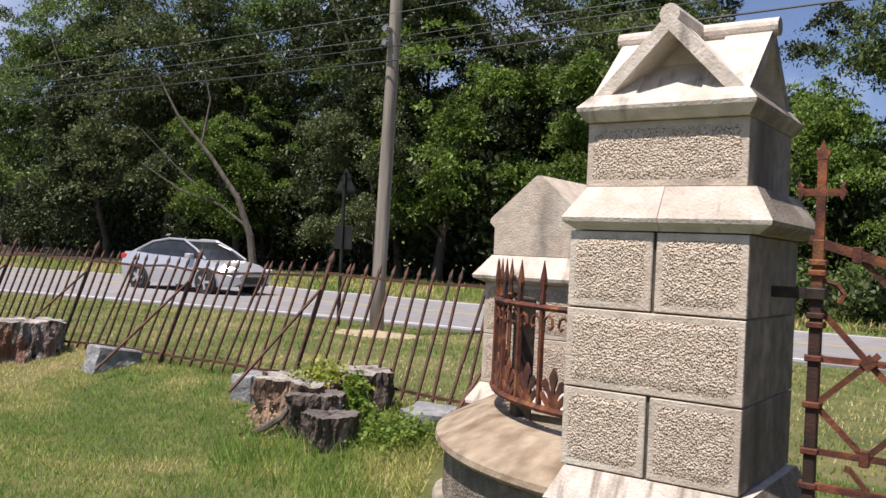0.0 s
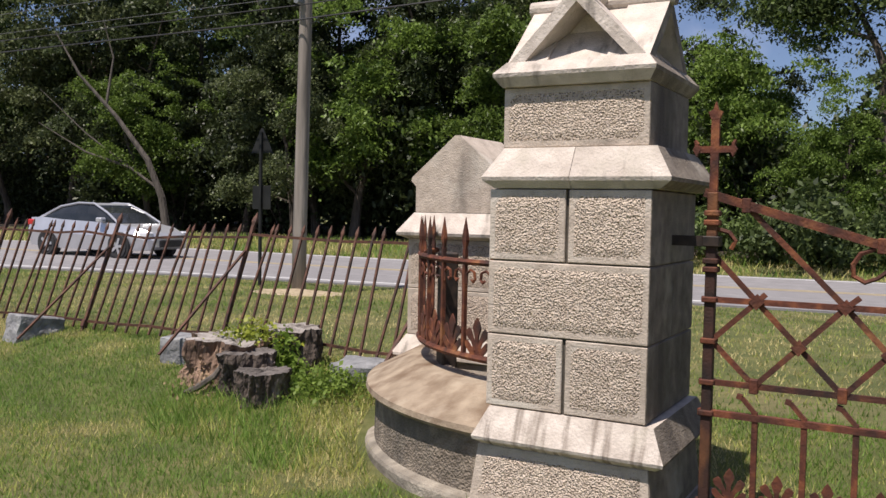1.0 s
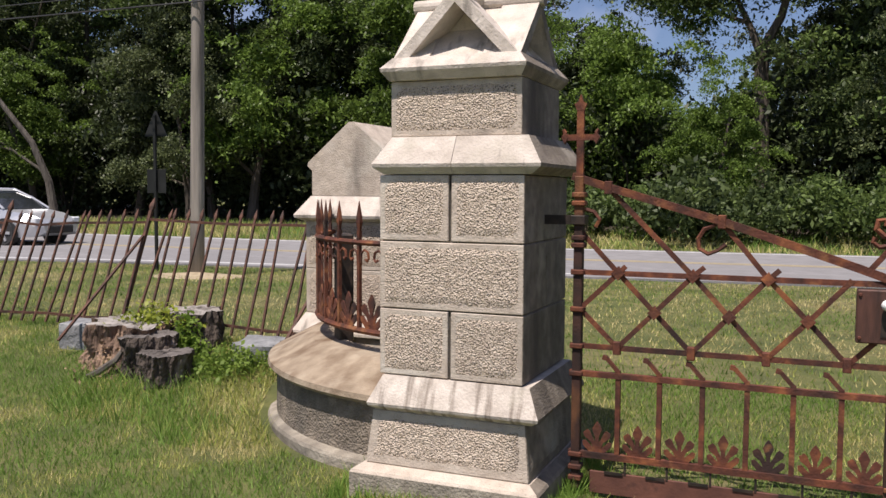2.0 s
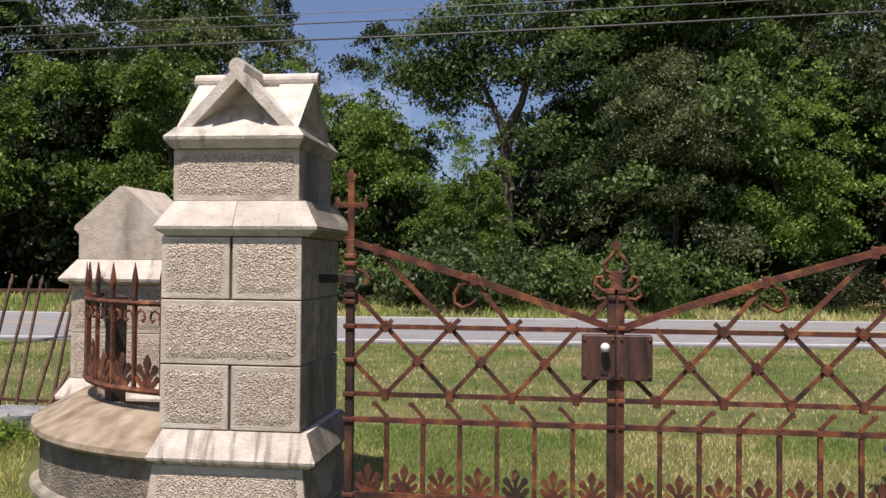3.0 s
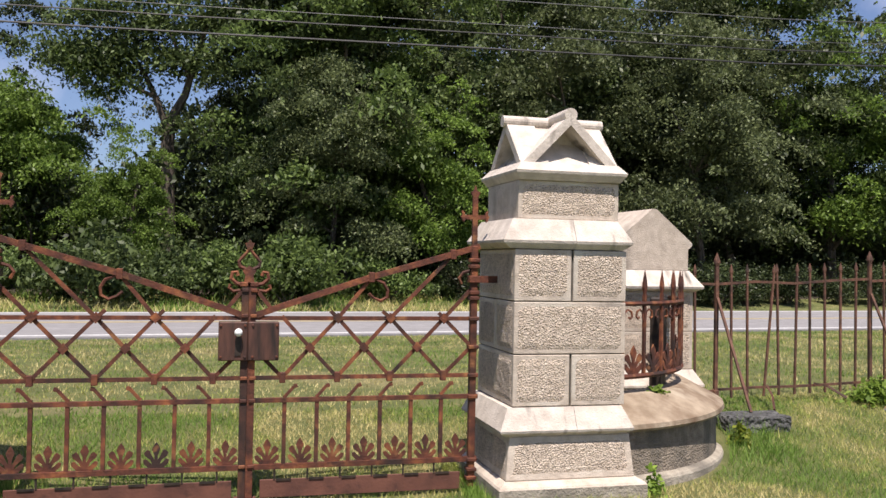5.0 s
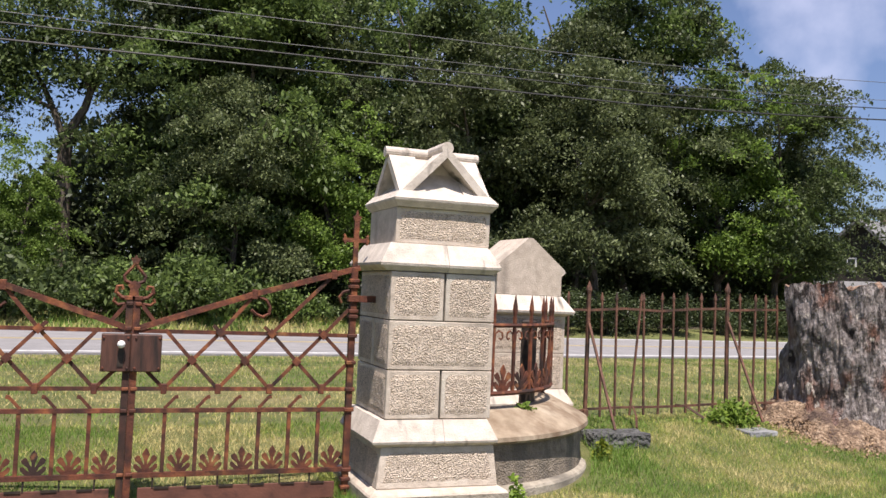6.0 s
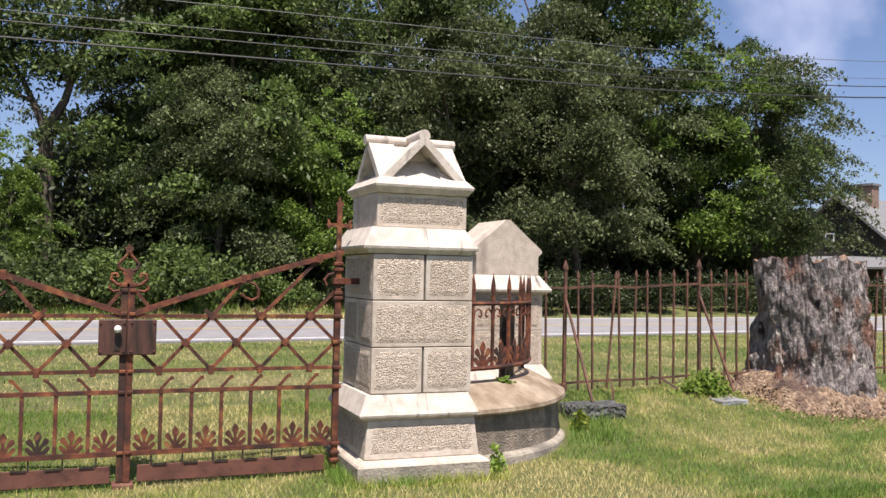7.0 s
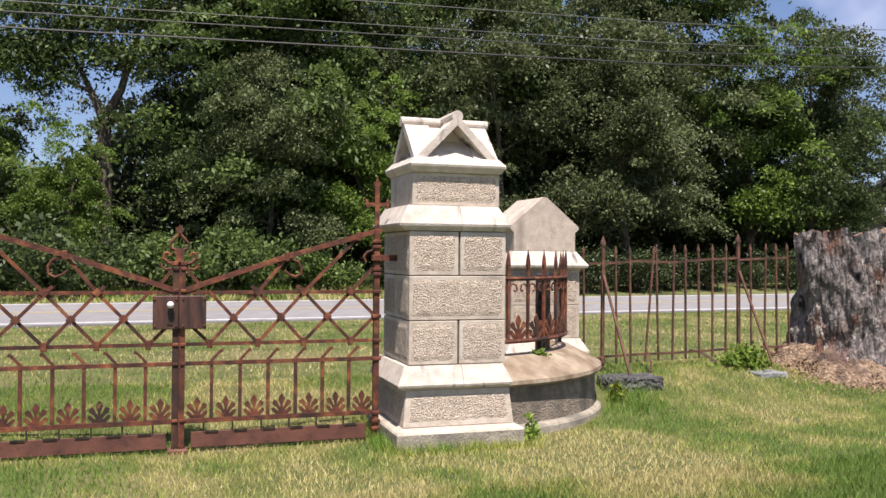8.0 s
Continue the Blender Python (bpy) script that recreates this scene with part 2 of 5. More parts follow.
litter = surface("rotten_wood_chips", [(0.3, (0.17, 0.105, 0.06)), (0.7, (0.44, 0.31, 0.19))], 16, 0.95, bump=(40, 0.03, "plain"), vary=0.15)
blue_stone = surface("grey_bluestone", [(0.3, (0.12, 0.125, 0.13)), (0.7, (0.27, 0.275, 0.28))], 9, 0.9,
                     stain=((0.36, 0.37, 0.36), 3, 0.55, 0.7, (1, 1, 1)), bump=(30, 0.02, "plain"))
dark_stone = surface("dark_mossy_stone", [(0.3, (0.035, 0.035, 0.035)), (0.7, (0.13, 0.13, 0.125))], 11, 0.9, bump=(22, 0.06, "pitted"))
galv = surface("galvanised_steel", [(0.3, (0.22, 0.23, 0.23)), (0.7, (0.34, 0.35, 0.35))], 12, 0.55, metal=0.6)
sign_back = surface("bare_sign_back", [(0.3, (0.012, 0.013, 0.012)), (0.7, (0.024, 0.025, 0.024))], 5, 0.6, metal=0.4)
wire_black = surface("black_cable", [(0.3, (0.012, 0.012, 0.013)), (0.7, (0.03, 0.03, 0.032))], 5, 0.6)
wire_grey = surface("bare_aluminium_wire", [(0.3, (0.08, 0.083, 0.086)), (0.7, (0.15, 0.153, 0.156))], 5, 0.6, metal=0.2)
shingle = surface("grey_roof_shingle", [(0.3, (0.12, 0.12, 0.125)), (0.7, (0.21, 0.21, 0.215))], 8, 0.9, bump=(20, 0.01, "plain"))
siding = surface("dark_brown_siding", [(0.3, (0.02, 0.016, 0.013)), (0.7, (0.045, 0.036, 0.028))], 4, 0.85)
brick = surface("chimney_brick", [(0.3, (0.17, 0.105, 0.085)), (0.7, (0.27, 0.18, 0.145))], 12, 0.9)
white_trim = surface("white_trim", [(0.3, (0.70, 0.70, 0.68)), (0.7, (0.8, 0.8, 0.78))], 4, 0.6)
dark_pane = surface("dark_window_glass", [(0.3, (0.02, 0.025, 0.03)), (0.7, (0.04, 0.045, 0.05))], 3, 0.08)
LEAF = [leafy("maple_leaf", (0.036, 0.064, 0.018), (0.185, 0.262, 0.070), 0.40, 0.5),
        leafy("oak_leaf", (0.030, 0.050, 0.018), (0.155, 0.21, 0.070), 0.36, 0.5),
        leafy("bright_leaf", (0.052, 0.090, 0.016), (0.21, 0.315, 0.062), 0.42, 0.45),
        leafy("grey_green_leaf", (0.036, 0.050, 0.022), (0.17, 0.205, 0.085), 0.34, 0.48),
        leafy("spruce_needle", (0.014, 0.026, 0.012), (0.045, 0.068, 0.028), 0.15),
        # canopy shade put into the leaf colour, for understory and back woods
        leafy("shade_darkened_leaf", (0.018, 0.028, 0.012), (0.075, 0.10, 0.036), 0.25, 0.45)]
grass_blade = leafy("grass_blade", (0.20, 0.25, 0.045), (0.50, 0.50, 0.15), 0.35, 0.6)
grass_dry = leafy("dry_grass_blade", (0.40, 0.355, 0.14), (0.68, 0.58, 0.28), 0.3, 0.7)
grass_lush = leafy("lush_grass_blade", (0.088, 0.172, 0.026), (0.235, 0.355, 0.072), 0.4, 0.55)
weed_leaf = leafy("weed_leaf", (0.12, 0.20, 0.028), (0.30, 0.42, 0.08), 0.45, 0.55)
vine_leaf = leafy("vine_leaf", (0.12, 0.17, 0.02), (0.33, 0.36, 0.05), 0.4)


# ---- mesh tools ----
def mesh_of(bm, name, mats, smooth=False):
    me = bpy.data.meshes.new(name)
    bmesh.ops.recalc_face_normals(bm, faces=bm.faces[:])
    bm.to_mesh(me)
    bm.free()
    for mt in (mats if isinstance(mats, (list, tuple)) else [mats]):
        me.materials.append(mt)
    if smooth:
        for p in me.polygons:
            p.use_smooth = True
    return me


def thing(name, label, category, group="", kind="", at=(0, 0, 0)):
    ob = new(name)
    ob.location = at
    ob.empty_display_size = 0.1
    return tagged(ob, label, category, group, kind)


def part(name, bm, mats, parent, label="", smooth=False):
    ob = new(name, mesh_of(bm, name, mats, smooth))
    ob.parent = parent
    if label:
        tagged(ob, label)
    return ob


def share(name, me, parent, m=None):
    ob = new(name, me)
    ob.parent = parent
    if m is not None:
        ob.matrix_basis = m
    return ob


def hexa(bm, lo, hi, bevel=0.0):
    """A block from rectangle lo = (x0, x1, y0, y1, z) up to hi."""
    vs = []
    for x0, x1, y0, y1, z in (lo, hi):
        vs.append([bm.verts.new(p) for p in ((x0, y0, z), (x1, y0, z), (x1, y1, z), (x0, y1, z))])
    a, b = vs
    fs = [bm.faces.new(a[::-1]), bm.faces.new(b)]
    fs += [bm.faces.new((a[i], a[(i + 1) % 4], b[(i + 1) % 4], b[i])) for i in range(4)]
    if bevel:
        es = list({e for f in fs for e in f.edges})
        bmesh.ops.bevel(bm, geom=es, offset=bevel, segments=1, affect="EDGES")
    return bm


def box(bm, x0, x1, y0, y1, z0, z1, bevel=0.0):
    return hexa(bm, (x0, x1, y0, y1, z0), (x0, x1, y0, y1, z1), bevel)


def rings(bm, loops, cap=True):
    """Skins a run of closed loops of points."""
    vs = [[bm.verts.new(p) for p in lp] for lp in loops]
    n = len(vs[0])
    for a, b in zip(vs, vs[1:]):
        for i in range(n):
            bm.faces.new((a[i], a[(i + 1) % n], b[(i + 1) % n], b[i]))
    if cap:
        bm.faces.new(vs[0][::-1])
        bm.faces.new(vs[-1])
    return bm


def tube(bm, pts, r, n=6, flat=1.0):
    """A round or flattened rod along points; r one radius or one for each point."""
    pts = [Vector(p) for p in pts]
    rs = r if isinstance(r, (list, tuple)) else [r] * len(pts)
    loops = []
    for i, p in enumerate(pts):
        d = (pts[min(i + 1, len(pts) - 1)] - pts[max(i - 1, 0)]).normalized()
        up = Vector((0, 1, 0)) if abs(d.y) < 0.9 else Vector((0, 0, 1))
        s = d.cross(up).normalized()
        u = s.cross(d)
        loops.append([p + (s * math.cos(a) + u * math.sin(a) * flat) * rs[i]
                      for a in (2 * math.pi * (k + 0.5) / n for k in range(n))])
    return rings(bm, loops)


def bar(bm, p, q, w, d):
    """A flat or square bar from p to q: w across in the gate's plane, d deep."""
    p, q = Vector(p), Vector(q)
    v = (q - p).normalized()
    up = Vector((0, 1, 0)) if abs(v.y) < 0.9 else Vector((1, 0, 0))
    s = v.cross(up).normalized() * w / 2
    u = s.cross(v).normalized() * d / 2
    return rings(bm, [[c - s - u, c + s - u, c + s + u, c - s + u] for c in (p, q)])


def plate(bm, outline, y0, y1):
    """An upright plate in the xz plane with the given outline."""
    return rings(bm, [[(x, y0, z) for x, z in outline], [(x, y1, z) for x, z in outline]])


def quads(name, corners, mats, slots=None):
    """Many loose four-cornered leaves as one mesh."""
    corners = np.asarray(corners, dtype=np.float32)
    n, k = corners.shape[0], corners.shape[1]
    me = bpy.data.meshes.new(name)
    me.vertices.add(n * k)
    me.vertices.foreach_set("co", corners.reshape(-1))
    me.loops.add(n * k)
    me.loops.foreach_set("vertex_index", np.arange(n * k, dtype=np.int32))
    me.polygons.add(n)
    me.polygons.foreach_set("loop_start", np.arange(0, n * k, k, dtype=np.int32))
    if slots is not None:
        me.polygons.foreach_set("material_index", np.asarray(slots, dtype=np.int32))
    for mt in (mats if isinstance(mats, (list, tuple)) else [mats]):
        me.materials.append(mt)
    me.update()
    me.validate()
    return me


def leaf_quads(rng, centres, size, up=0.5, flat=0.55):
    """Diamond leaves round the given centres, turned at random but leaning upward."""
    n = len(centres)
    a = rng.normal(size=(n, 3))
    a /= np.linalg.norm(a, axis=1)[:, None]
    nrm = rng.normal(size=(n, 3))
    nrm[:, 2] = np.abs(nrm[:, 2]) + up
    b = np.cross(nrm, a)
    b /= np.linalg.norm(b, axis=1)[:, None] + 1e-9
    s = size * rng.uniform(0.6, 1.35, size=(n, 1))
    droop = np.zeros((n, 3))
    droop[:, 2] = -0.22 * s[:, 0]
    return np.stack([centres - a * s * 0.6, centres + b * s * flat * 0.55 + droop * 0.3, centres + a * s * 0.6 + droop,
                     centres - b * s * flat * 0.55 + droop * 0.3], axis=1)


def smooth01(a, b, v):
    t = max(0.0, min(1.0, (v - a) / (b - a)))
    return t * t * (3 - 2 * t)


ROAD_Z, ROAD_W = 0.27, 7.2


def road_near(x):
    """Where the road's near edge runs."""
    return 10.45 + 0.10 * x - 0.008 * min(18.0, max(0.0, -6 - x)) ** 2 - 0.2 * max(0.0, -24 - x)


def road_far(x):
    """Where its far edge runs; the road widens toward -x."""
    return 17.65 + 0.10 * max(x, -6.0) - 0.3 * max(0.0, -26 - x)


def ground_z(x, y):
    z = 0.05 + 0.22 * smooth01(0.3, 2.6, y) + 0.06 * smooth01(4.5, 8.5, x) * smooth01(0.5, 2.5, y)
    z += 0.05 * smooth01(-2.5, -6, x) * smooth01(0.5, 2.5, y)
    side = y - road_near(x)
    z += (ROAD_Z - 0.03 - z) * smooth01(-3.5, -0.3, side)
    out = y - road_far(x)
    z += 0.25 * smooth01(0.6, 3.5, out)
    return z + 0.018 * noise.noise((x * 0.6, y * 0.6, 3.0)) * (1 - smooth01(-1.0, 0.0, side) * (1 - smooth01(0, 1, out)))


# ---- ground and road ----
def spread(a, b, fine0, fine1, fine, coarse):
    out, v = [], a
    while v < b:
        out.append(v)
        v += fine if fine0 <= v <= fine1 else coarse
    return out + [b]


def build_ground():
    xs = [-2500, -800, -300, -120] + spread(-60, 60, -14, 14, 0.3, 1.5) + [120, 300, 800, 2500]
    ys = [-2500, -600, -150, -40] + spread(-14, 50, -7, 13, 0.3, 1.2) + [90, 200, 600, 2500]
    verts = [(x, y, ground_z(x, y)) for y in ys for x in xs]
    w = len(xs)
    faces = [(j * w + i, j * w + i + 1, (j + 1) * w + i + 1, (j + 1) * w + i) for j in range(len(ys) - 1) for i in range(w - 1)]
    me = bpy.data.meshes.new("ground")
    me.from_pydata(verts, [], faces)
    me.materials.append(lawn)
    me.materials.append(forest_floor)
    for p in me.polygons:
        p.use_smooth = True
        c = p.center
        if -200 < c.x < 39 and road_far(c.x) + 4.3 < c.y < 60:
            p.material_index = 1
    return tagged(new("ground", me), "patchy mown lawn, green with dry straw spots", "lawn", kind="structure")


def strip(name, mat, y0, y1, lift, label, category, xs):
    """A band along the road; y0 and y1 give its edges for each x."""
    bm = bmesh.new()
    rows = [[bm.verts.new((x, o(x), ROAD_Z - 0.03 + lift)) for o in (y0, y1)]
            + [bm.verts.new((x, o(x), ROAD_Z - 0.3)) for o in (y1, y0)] for x in xs]
    for a, b in zip(rows, rows[1:]):
        for i in range(4):
            bm.faces.new((a[i], b[i], b[(i + 1) % 4], a[(i + 1) % 4]))
    return tagged(new(name, mesh_of(bm, name, mat)), label, category, kind="structure")


ground = build_ground()
RX = [-400, -150, -80] + [-60 + 2 * i for i in range(61)] + [80, 150, 400]
mid_road = lambda x: 0.5 * (road_near(max(x, -8)) + road_far(max(x, -8))) + 0.06 * min(0.0, x + 8)
strip("road", asphalt, road_near, road_far, 0.035, "pale grey worn two-lane asphalt road", "road", RX)
strip("trim_edge_line_near", paint_white, lambda x: road_near(x) + 0.32, lambda x: road_near(x) + 0.46, 0.041,
      "white painted edge line on the road", "road marking", RX)
strip("trim_edge_line_far", paint_white, lambda x: road_far(x) - 0.44, lambda x: road_far(x) - 0.30, 0.041,
      "white painted edge line on the road", "road marking", RX)
strip("trim_centre_line", paint_yellow, lambda x: mid_road(x) - 0.17, lambda x: mid_road(x) - 0.06, 0.041,
      "faded yellow centre line on the road", "road marking", RX)
strip("trim_centre_line_second", paint_yellow, lambda x: mid_road(x) + 0.06, lambda x: mid_road(x) + 0.17, 0.041,
      "faded yellow centre line on the road", "road marking", RX)


# ---- stonework ----
def margin_block(bm, x0, x1, y0, y1, z0, z1, rough_sides, m=0.018, proud=0.007):
    """A squared stone with smooth drafted margins and a picked field on the given sides (f, b, l, r)."""
    bv = 0.004
    box(bm, x0, x1, y0, y1, z0, z1, bv)
    fields = {"f": ((x0, z0, x1, z1), lambda a, c, o: (a, y0 - o, c)), "b": ((x0, z0, x1, z1), lambda a, c, o: (a, y1 + o, c)),
              "l": ((y0, z0, y1, z1), lambda a, c, o: (x0 - o, a, c)), "r": ((y0, z0, y1, z1), lambda a, c, o: (x1 + o, a, c))}
    for s in rough_sides:
        (a0, c0, a1, c1), put = fields[s]
        a0, c0, a1, c1 = a0 + m, c0 + m, a1 - m, c1 - m
        nu, nv = max(3, int((a1 - a0) / 0.045)), max(3, int((c1 - c0) / 0.045))
        seed = x0 * 7 + y0 * 3 + z0 * 11
        grid = []
        for j in range(nv + 1):
            row = []
            for i in range(nu + 1):
                a, c = a0 + (a1 - a0) * i / nu, c0 + (c1 - c0) * j / nv
                edge = i in (0, nu) or j in (0, nv)
                o = -0.002 if edge else proud * (0.8 + 0.35 * noise.noise((a * 30 + seed, c * 30, seed)))
                row.append(bm.verts.new(put(a, c, o)))
            grid.append(row)
        for j in range(nv):
            for i in range(nu):
                f = bm.faces.new((grid[j][i], grid[j][i + 1], grid[j + 1][i + 1], grid[j + 1][i]))
                f.material_index = 1
    return bm


def square(h, z, dx=0.0):
    return (-h + dx, h + dx, -h, h, z)


def split_course(name, parent, levels, mat, dx=0.0, seam=0.0, label=""):
    """A course of two stones that meet at x = seam, or of one stone; levels: (half width, z, half depth if it differs) from below."""
    levels = [(v[0], v[1], v[-1] if len(v) > 2 else v[0]) for v in levels]
    if seam is None:
        bm = bmesh.new()
        rings(bm, [[(-h + dx, -q, z), (h + dx, -q, z), (h + dx, q, z), (-h + dx, q, z)] for h, z, q in levels])
        part(name, bm, mat, parent, label)
        return
    for s in (-1, 1):
        bm = bmesh.new()
        loops = []
        for h, z, q in levels:
            x0, x1 = (-h + dx, seam - 0.0015) if s < 0 else (seam + 0.0015, h + dx)
            loops.append([(x0, -q, z), (x1, -q, z), (x1, q, z), (x0, q, z)])
        rings(bm, loops)
        part(name, bm, mat, parent, label)


def tri_ring(bm, half, z0, z1, band, y0, y1):
    """A gable's triangular frame between y0 and y1."""
    k = (z1 - z0) / half
    ib = band * math.sqrt(1 + k * k)
    outer = [(-half, z0), (half, z0), (0, z1)]
    inner = [(-half + ib / k + 0.015, z0 + 0.012), (half - ib / k - 0.015, z0 + 0.012), (0, z1 - ib)]
    v = {}
    for key, tri in (("o", outer), ("i", inner)):
        for y in (y0, y1):
            v[key, y] = [bm.verts.new((x, y, z)) for x, z in tri]
    for i in range(3):
        j = (i + 1) % 3
        bm.faces.new((v["o", y0][i], v["o", y0][j], v["i", y0][j], v["i", y0][i]))
        bm.faces.new((v["o", y1][i], v["o", y1][j], v["i", y1][j], v["i", y1][i]))
        bm.faces.new((v["o", y0][i], v["o", y0][j], v["o", y1][j], v["o", y1][i]))
        bm.faces.new((v["i", y0][i], v["i", y0][j], v["i", y1][j], v["i", y1][i]))


def turned(bm, fn):
    new_bm = bmesh.new()
    fn(new_bm)
    bmesh.ops.transform(new_bm, matrix=Matrix.Rotation(math.pi / 2, 4, "Z"), verts=new_bm.verts[:])
    tmp = bpy.data.meshes.new("tmp")
    new_bm.to_mesh(tmp)
    new_bm.free()
    bm.from_mesh(tmp)
    bpy.data.meshes.remove(tmp)


SETTLE = ((-1, -1), (0, 0), (0.715, 0.712), (1.08, 1.067), (1.447, 1.427), (1.803, 1.785), (2.005, 1.992), (2.306, 2.260), (2.83, 2.778))


def settled(p, table):
    """Fits a pier's courses to slightly other heights."""
    a, c = zip(*table)
    for o in p.children_recursive:
        for v in o.data.vertices:
            v.co.z = float(np.interp(v.co.z, a, c))


def shaded_side(p):
    """Puts the shade of a pier's +x side into darker stone, with soot stains."""
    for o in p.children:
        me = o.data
        me.materials.append(shaded_granite)
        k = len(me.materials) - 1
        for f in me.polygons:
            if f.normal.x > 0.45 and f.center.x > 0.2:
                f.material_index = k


def gate_pier(cx, side):
    """A tall gate pier; side is -1 for the one whose outer wall runs to -x."""
    p = thing("gate_pier", "tall pale granite gate pier with a cross-gabled cap", "gate pier",
              "granite gate piers", at=(cx, 0.41, 0))
    d = 0.031 if side < 0 else -0.031
    bm = bmesh.new()
    rings(bm, [[(-h, -h, z), (h, -h, z), (h, h, z), (-h, h, z)] for h, z in ((0.535, -0.15), (0.535, 0.185), (0.525, 0.20), (0.475, 0.228))])
    for f in bm.faces:
        f.normal_update()
        f.material_index = 1 if abs(f.normal.z) < 0.3 else 0
    part("foundation_stone", bm, [granite, footing_stone], p, "sloped granite base slab stained by soil")
    bm = bmesh.new()
    hexa(bm, square(0.468, 0.23), square(0.437, 0.52), 0.005)
    plinth = part("plinth_stone", bm, granite, p)
    for s, (ax, ay) in {"f": (0, -1), "l": (-1, 0), "r": (1, 0), "b": (0, 1)}.items():
        grid = []
        bm = bmesh.new()
        nu, nv = 18, 6
        for j in range(nv + 1):
            row = []
            for i in range(nu + 1):
                u, w = -1 + 2 * i / nu, j / nv
                z = 0.262 + (0.49 - 0.262) * w
                h = 0.468 + (0.437 - 0.468) * (z - 0.23) / 0.29
                edge = i in (0, nu) or j in (0, nv)
                o = h + (-0.002 if edge else 0.006 * (0.6 + 0.6 * noise.noise((u * 9 + cx, z * 22, ax + 2 * ay))))
                a = u * (h - 0.03)
                row.append(bm.verts.new((a, ay * o, z) if ay else (ax * o, a, z)))
            grid.append(row)
        for j in range(nv):
            for i in range(nu):
                bm.faces.new((grid[j][i], grid[j][i + 1], grid[j + 1][i + 1], grid[j + 1][i]))
        part("picked_face", bm, granite_rough if not (s == "r" and side < 0) else shaded_granite, plinth)
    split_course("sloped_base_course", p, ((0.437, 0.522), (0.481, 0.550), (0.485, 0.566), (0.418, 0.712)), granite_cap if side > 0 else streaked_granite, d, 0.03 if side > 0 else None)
    zs, g, h = (0.715, 1.08, 1.447, 1.803), 0.0038, 0.41
    for k in range(3):
        z0, z1 = zs[k] + g, zs[k + 1] - g
        if k == 1:
            cuts = [(-h, h, -h, -g, "flr"), (-h, h, g, h, "blr")]
        else:
            s = 0.0 if side < 0 else (0.005, 0, 0.008)[k]
            cuts = [(-h, s - g * 2.2, -h, h, "fbl"), (s + g * 2.2, h, -h, h, "fbr")]
        for x0, x1, y0, y1, sides in cuts:
            bm = bmesh.new()
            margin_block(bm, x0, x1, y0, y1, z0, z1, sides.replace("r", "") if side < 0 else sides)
            # the +x face takes the stone darkened for its shade
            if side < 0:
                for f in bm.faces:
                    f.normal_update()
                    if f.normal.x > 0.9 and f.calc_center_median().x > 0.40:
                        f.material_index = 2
            part("stone_block", bm, [granite, granite_rough, shaded_granite], p)
    bm = bmesh.new()
    box(bm, -h + 0.016, h - 0.016, -h + 0.016, h - 0.016, zs[0], zs[3])
    part("mortar_core", bm, dark_mortar, p, "dark mortar seen in the joints")
    split_course("shoulder_stone", p, ((0.415, 1.805), (0.471, 1.842, 0.446), (0.475, 1.860, 0.45), (0.385, 2.005, 0.372)), granite_cap, d, 0.02)
    bm = bmesh.new()
    margin_block(bm, -0.373, 0.373, -0.348, 0.348, 2.008, 2.304, "fb")
    part("neck_stone", bm, [granite, granite_rough], p)
    bm = bmesh.new()
    rings(bm, [[(-q, -q, z), (q, -q, z), (q, q, z), (-q, q, z)]
               for q, z in ((0.374, 2.306), (0.380, 2.314), (0.408, 2.352), (0.412, 2.370), (0.36, 2.43))])
    part("cornice_stone", bm, granite_cap, p)
    bm = bmesh.new()

    def wing(b, top, half=0.37, front=0.36, aprons=True):
        z0 = 2.405
        plate(b, [(-half + 0.02, z0), (half - 0.02, z0), (0, top - 0.02)], -front + 0.20, front - 0.20)
        tri_ring(b, half, z0, top, 0.058, -front, -front + 0.21)
        tri_ring(b, half, z0, top, 0.058, front - 0.21, front)
        for y in (-1, 1) if aprons else ():
            hexa(b, (-0.17, 0.17, min(y * 0.215, y * 0.375), max(y * 0.215, y * 0.375), z0 - 0.004),
                 (-0.02, 0.02, min(y * 0.22, y * 0.30), max(y * 0.22, y * 0.30), z0 + 0.042))

    wing(bm, 2.785)
    part("front_gable", bm, granite_cap, p)
    bm = bmesh.new()
    turned(bm, lambda b: wing(b, 2.768, 0.369, 0.361))
    part("side_gable", bm, granite_cap, p)
    for name, a, b, r in (("ridge_roll", (0, -0.3594, 2.776), (0, 0.3594, 2.776), 0.047), ("ridge_roll", (-0.385, 0, 2.762), (0.385, 0, 2.762), 0.042)):
        bm = bmesh.new()
        tube(bm, [a, b], r, 14)
        part(name, bm, granite_cap, p, smooth=False)
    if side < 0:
        shaded_side(p)
    else:
        settled(p, SETTLE)
    return p


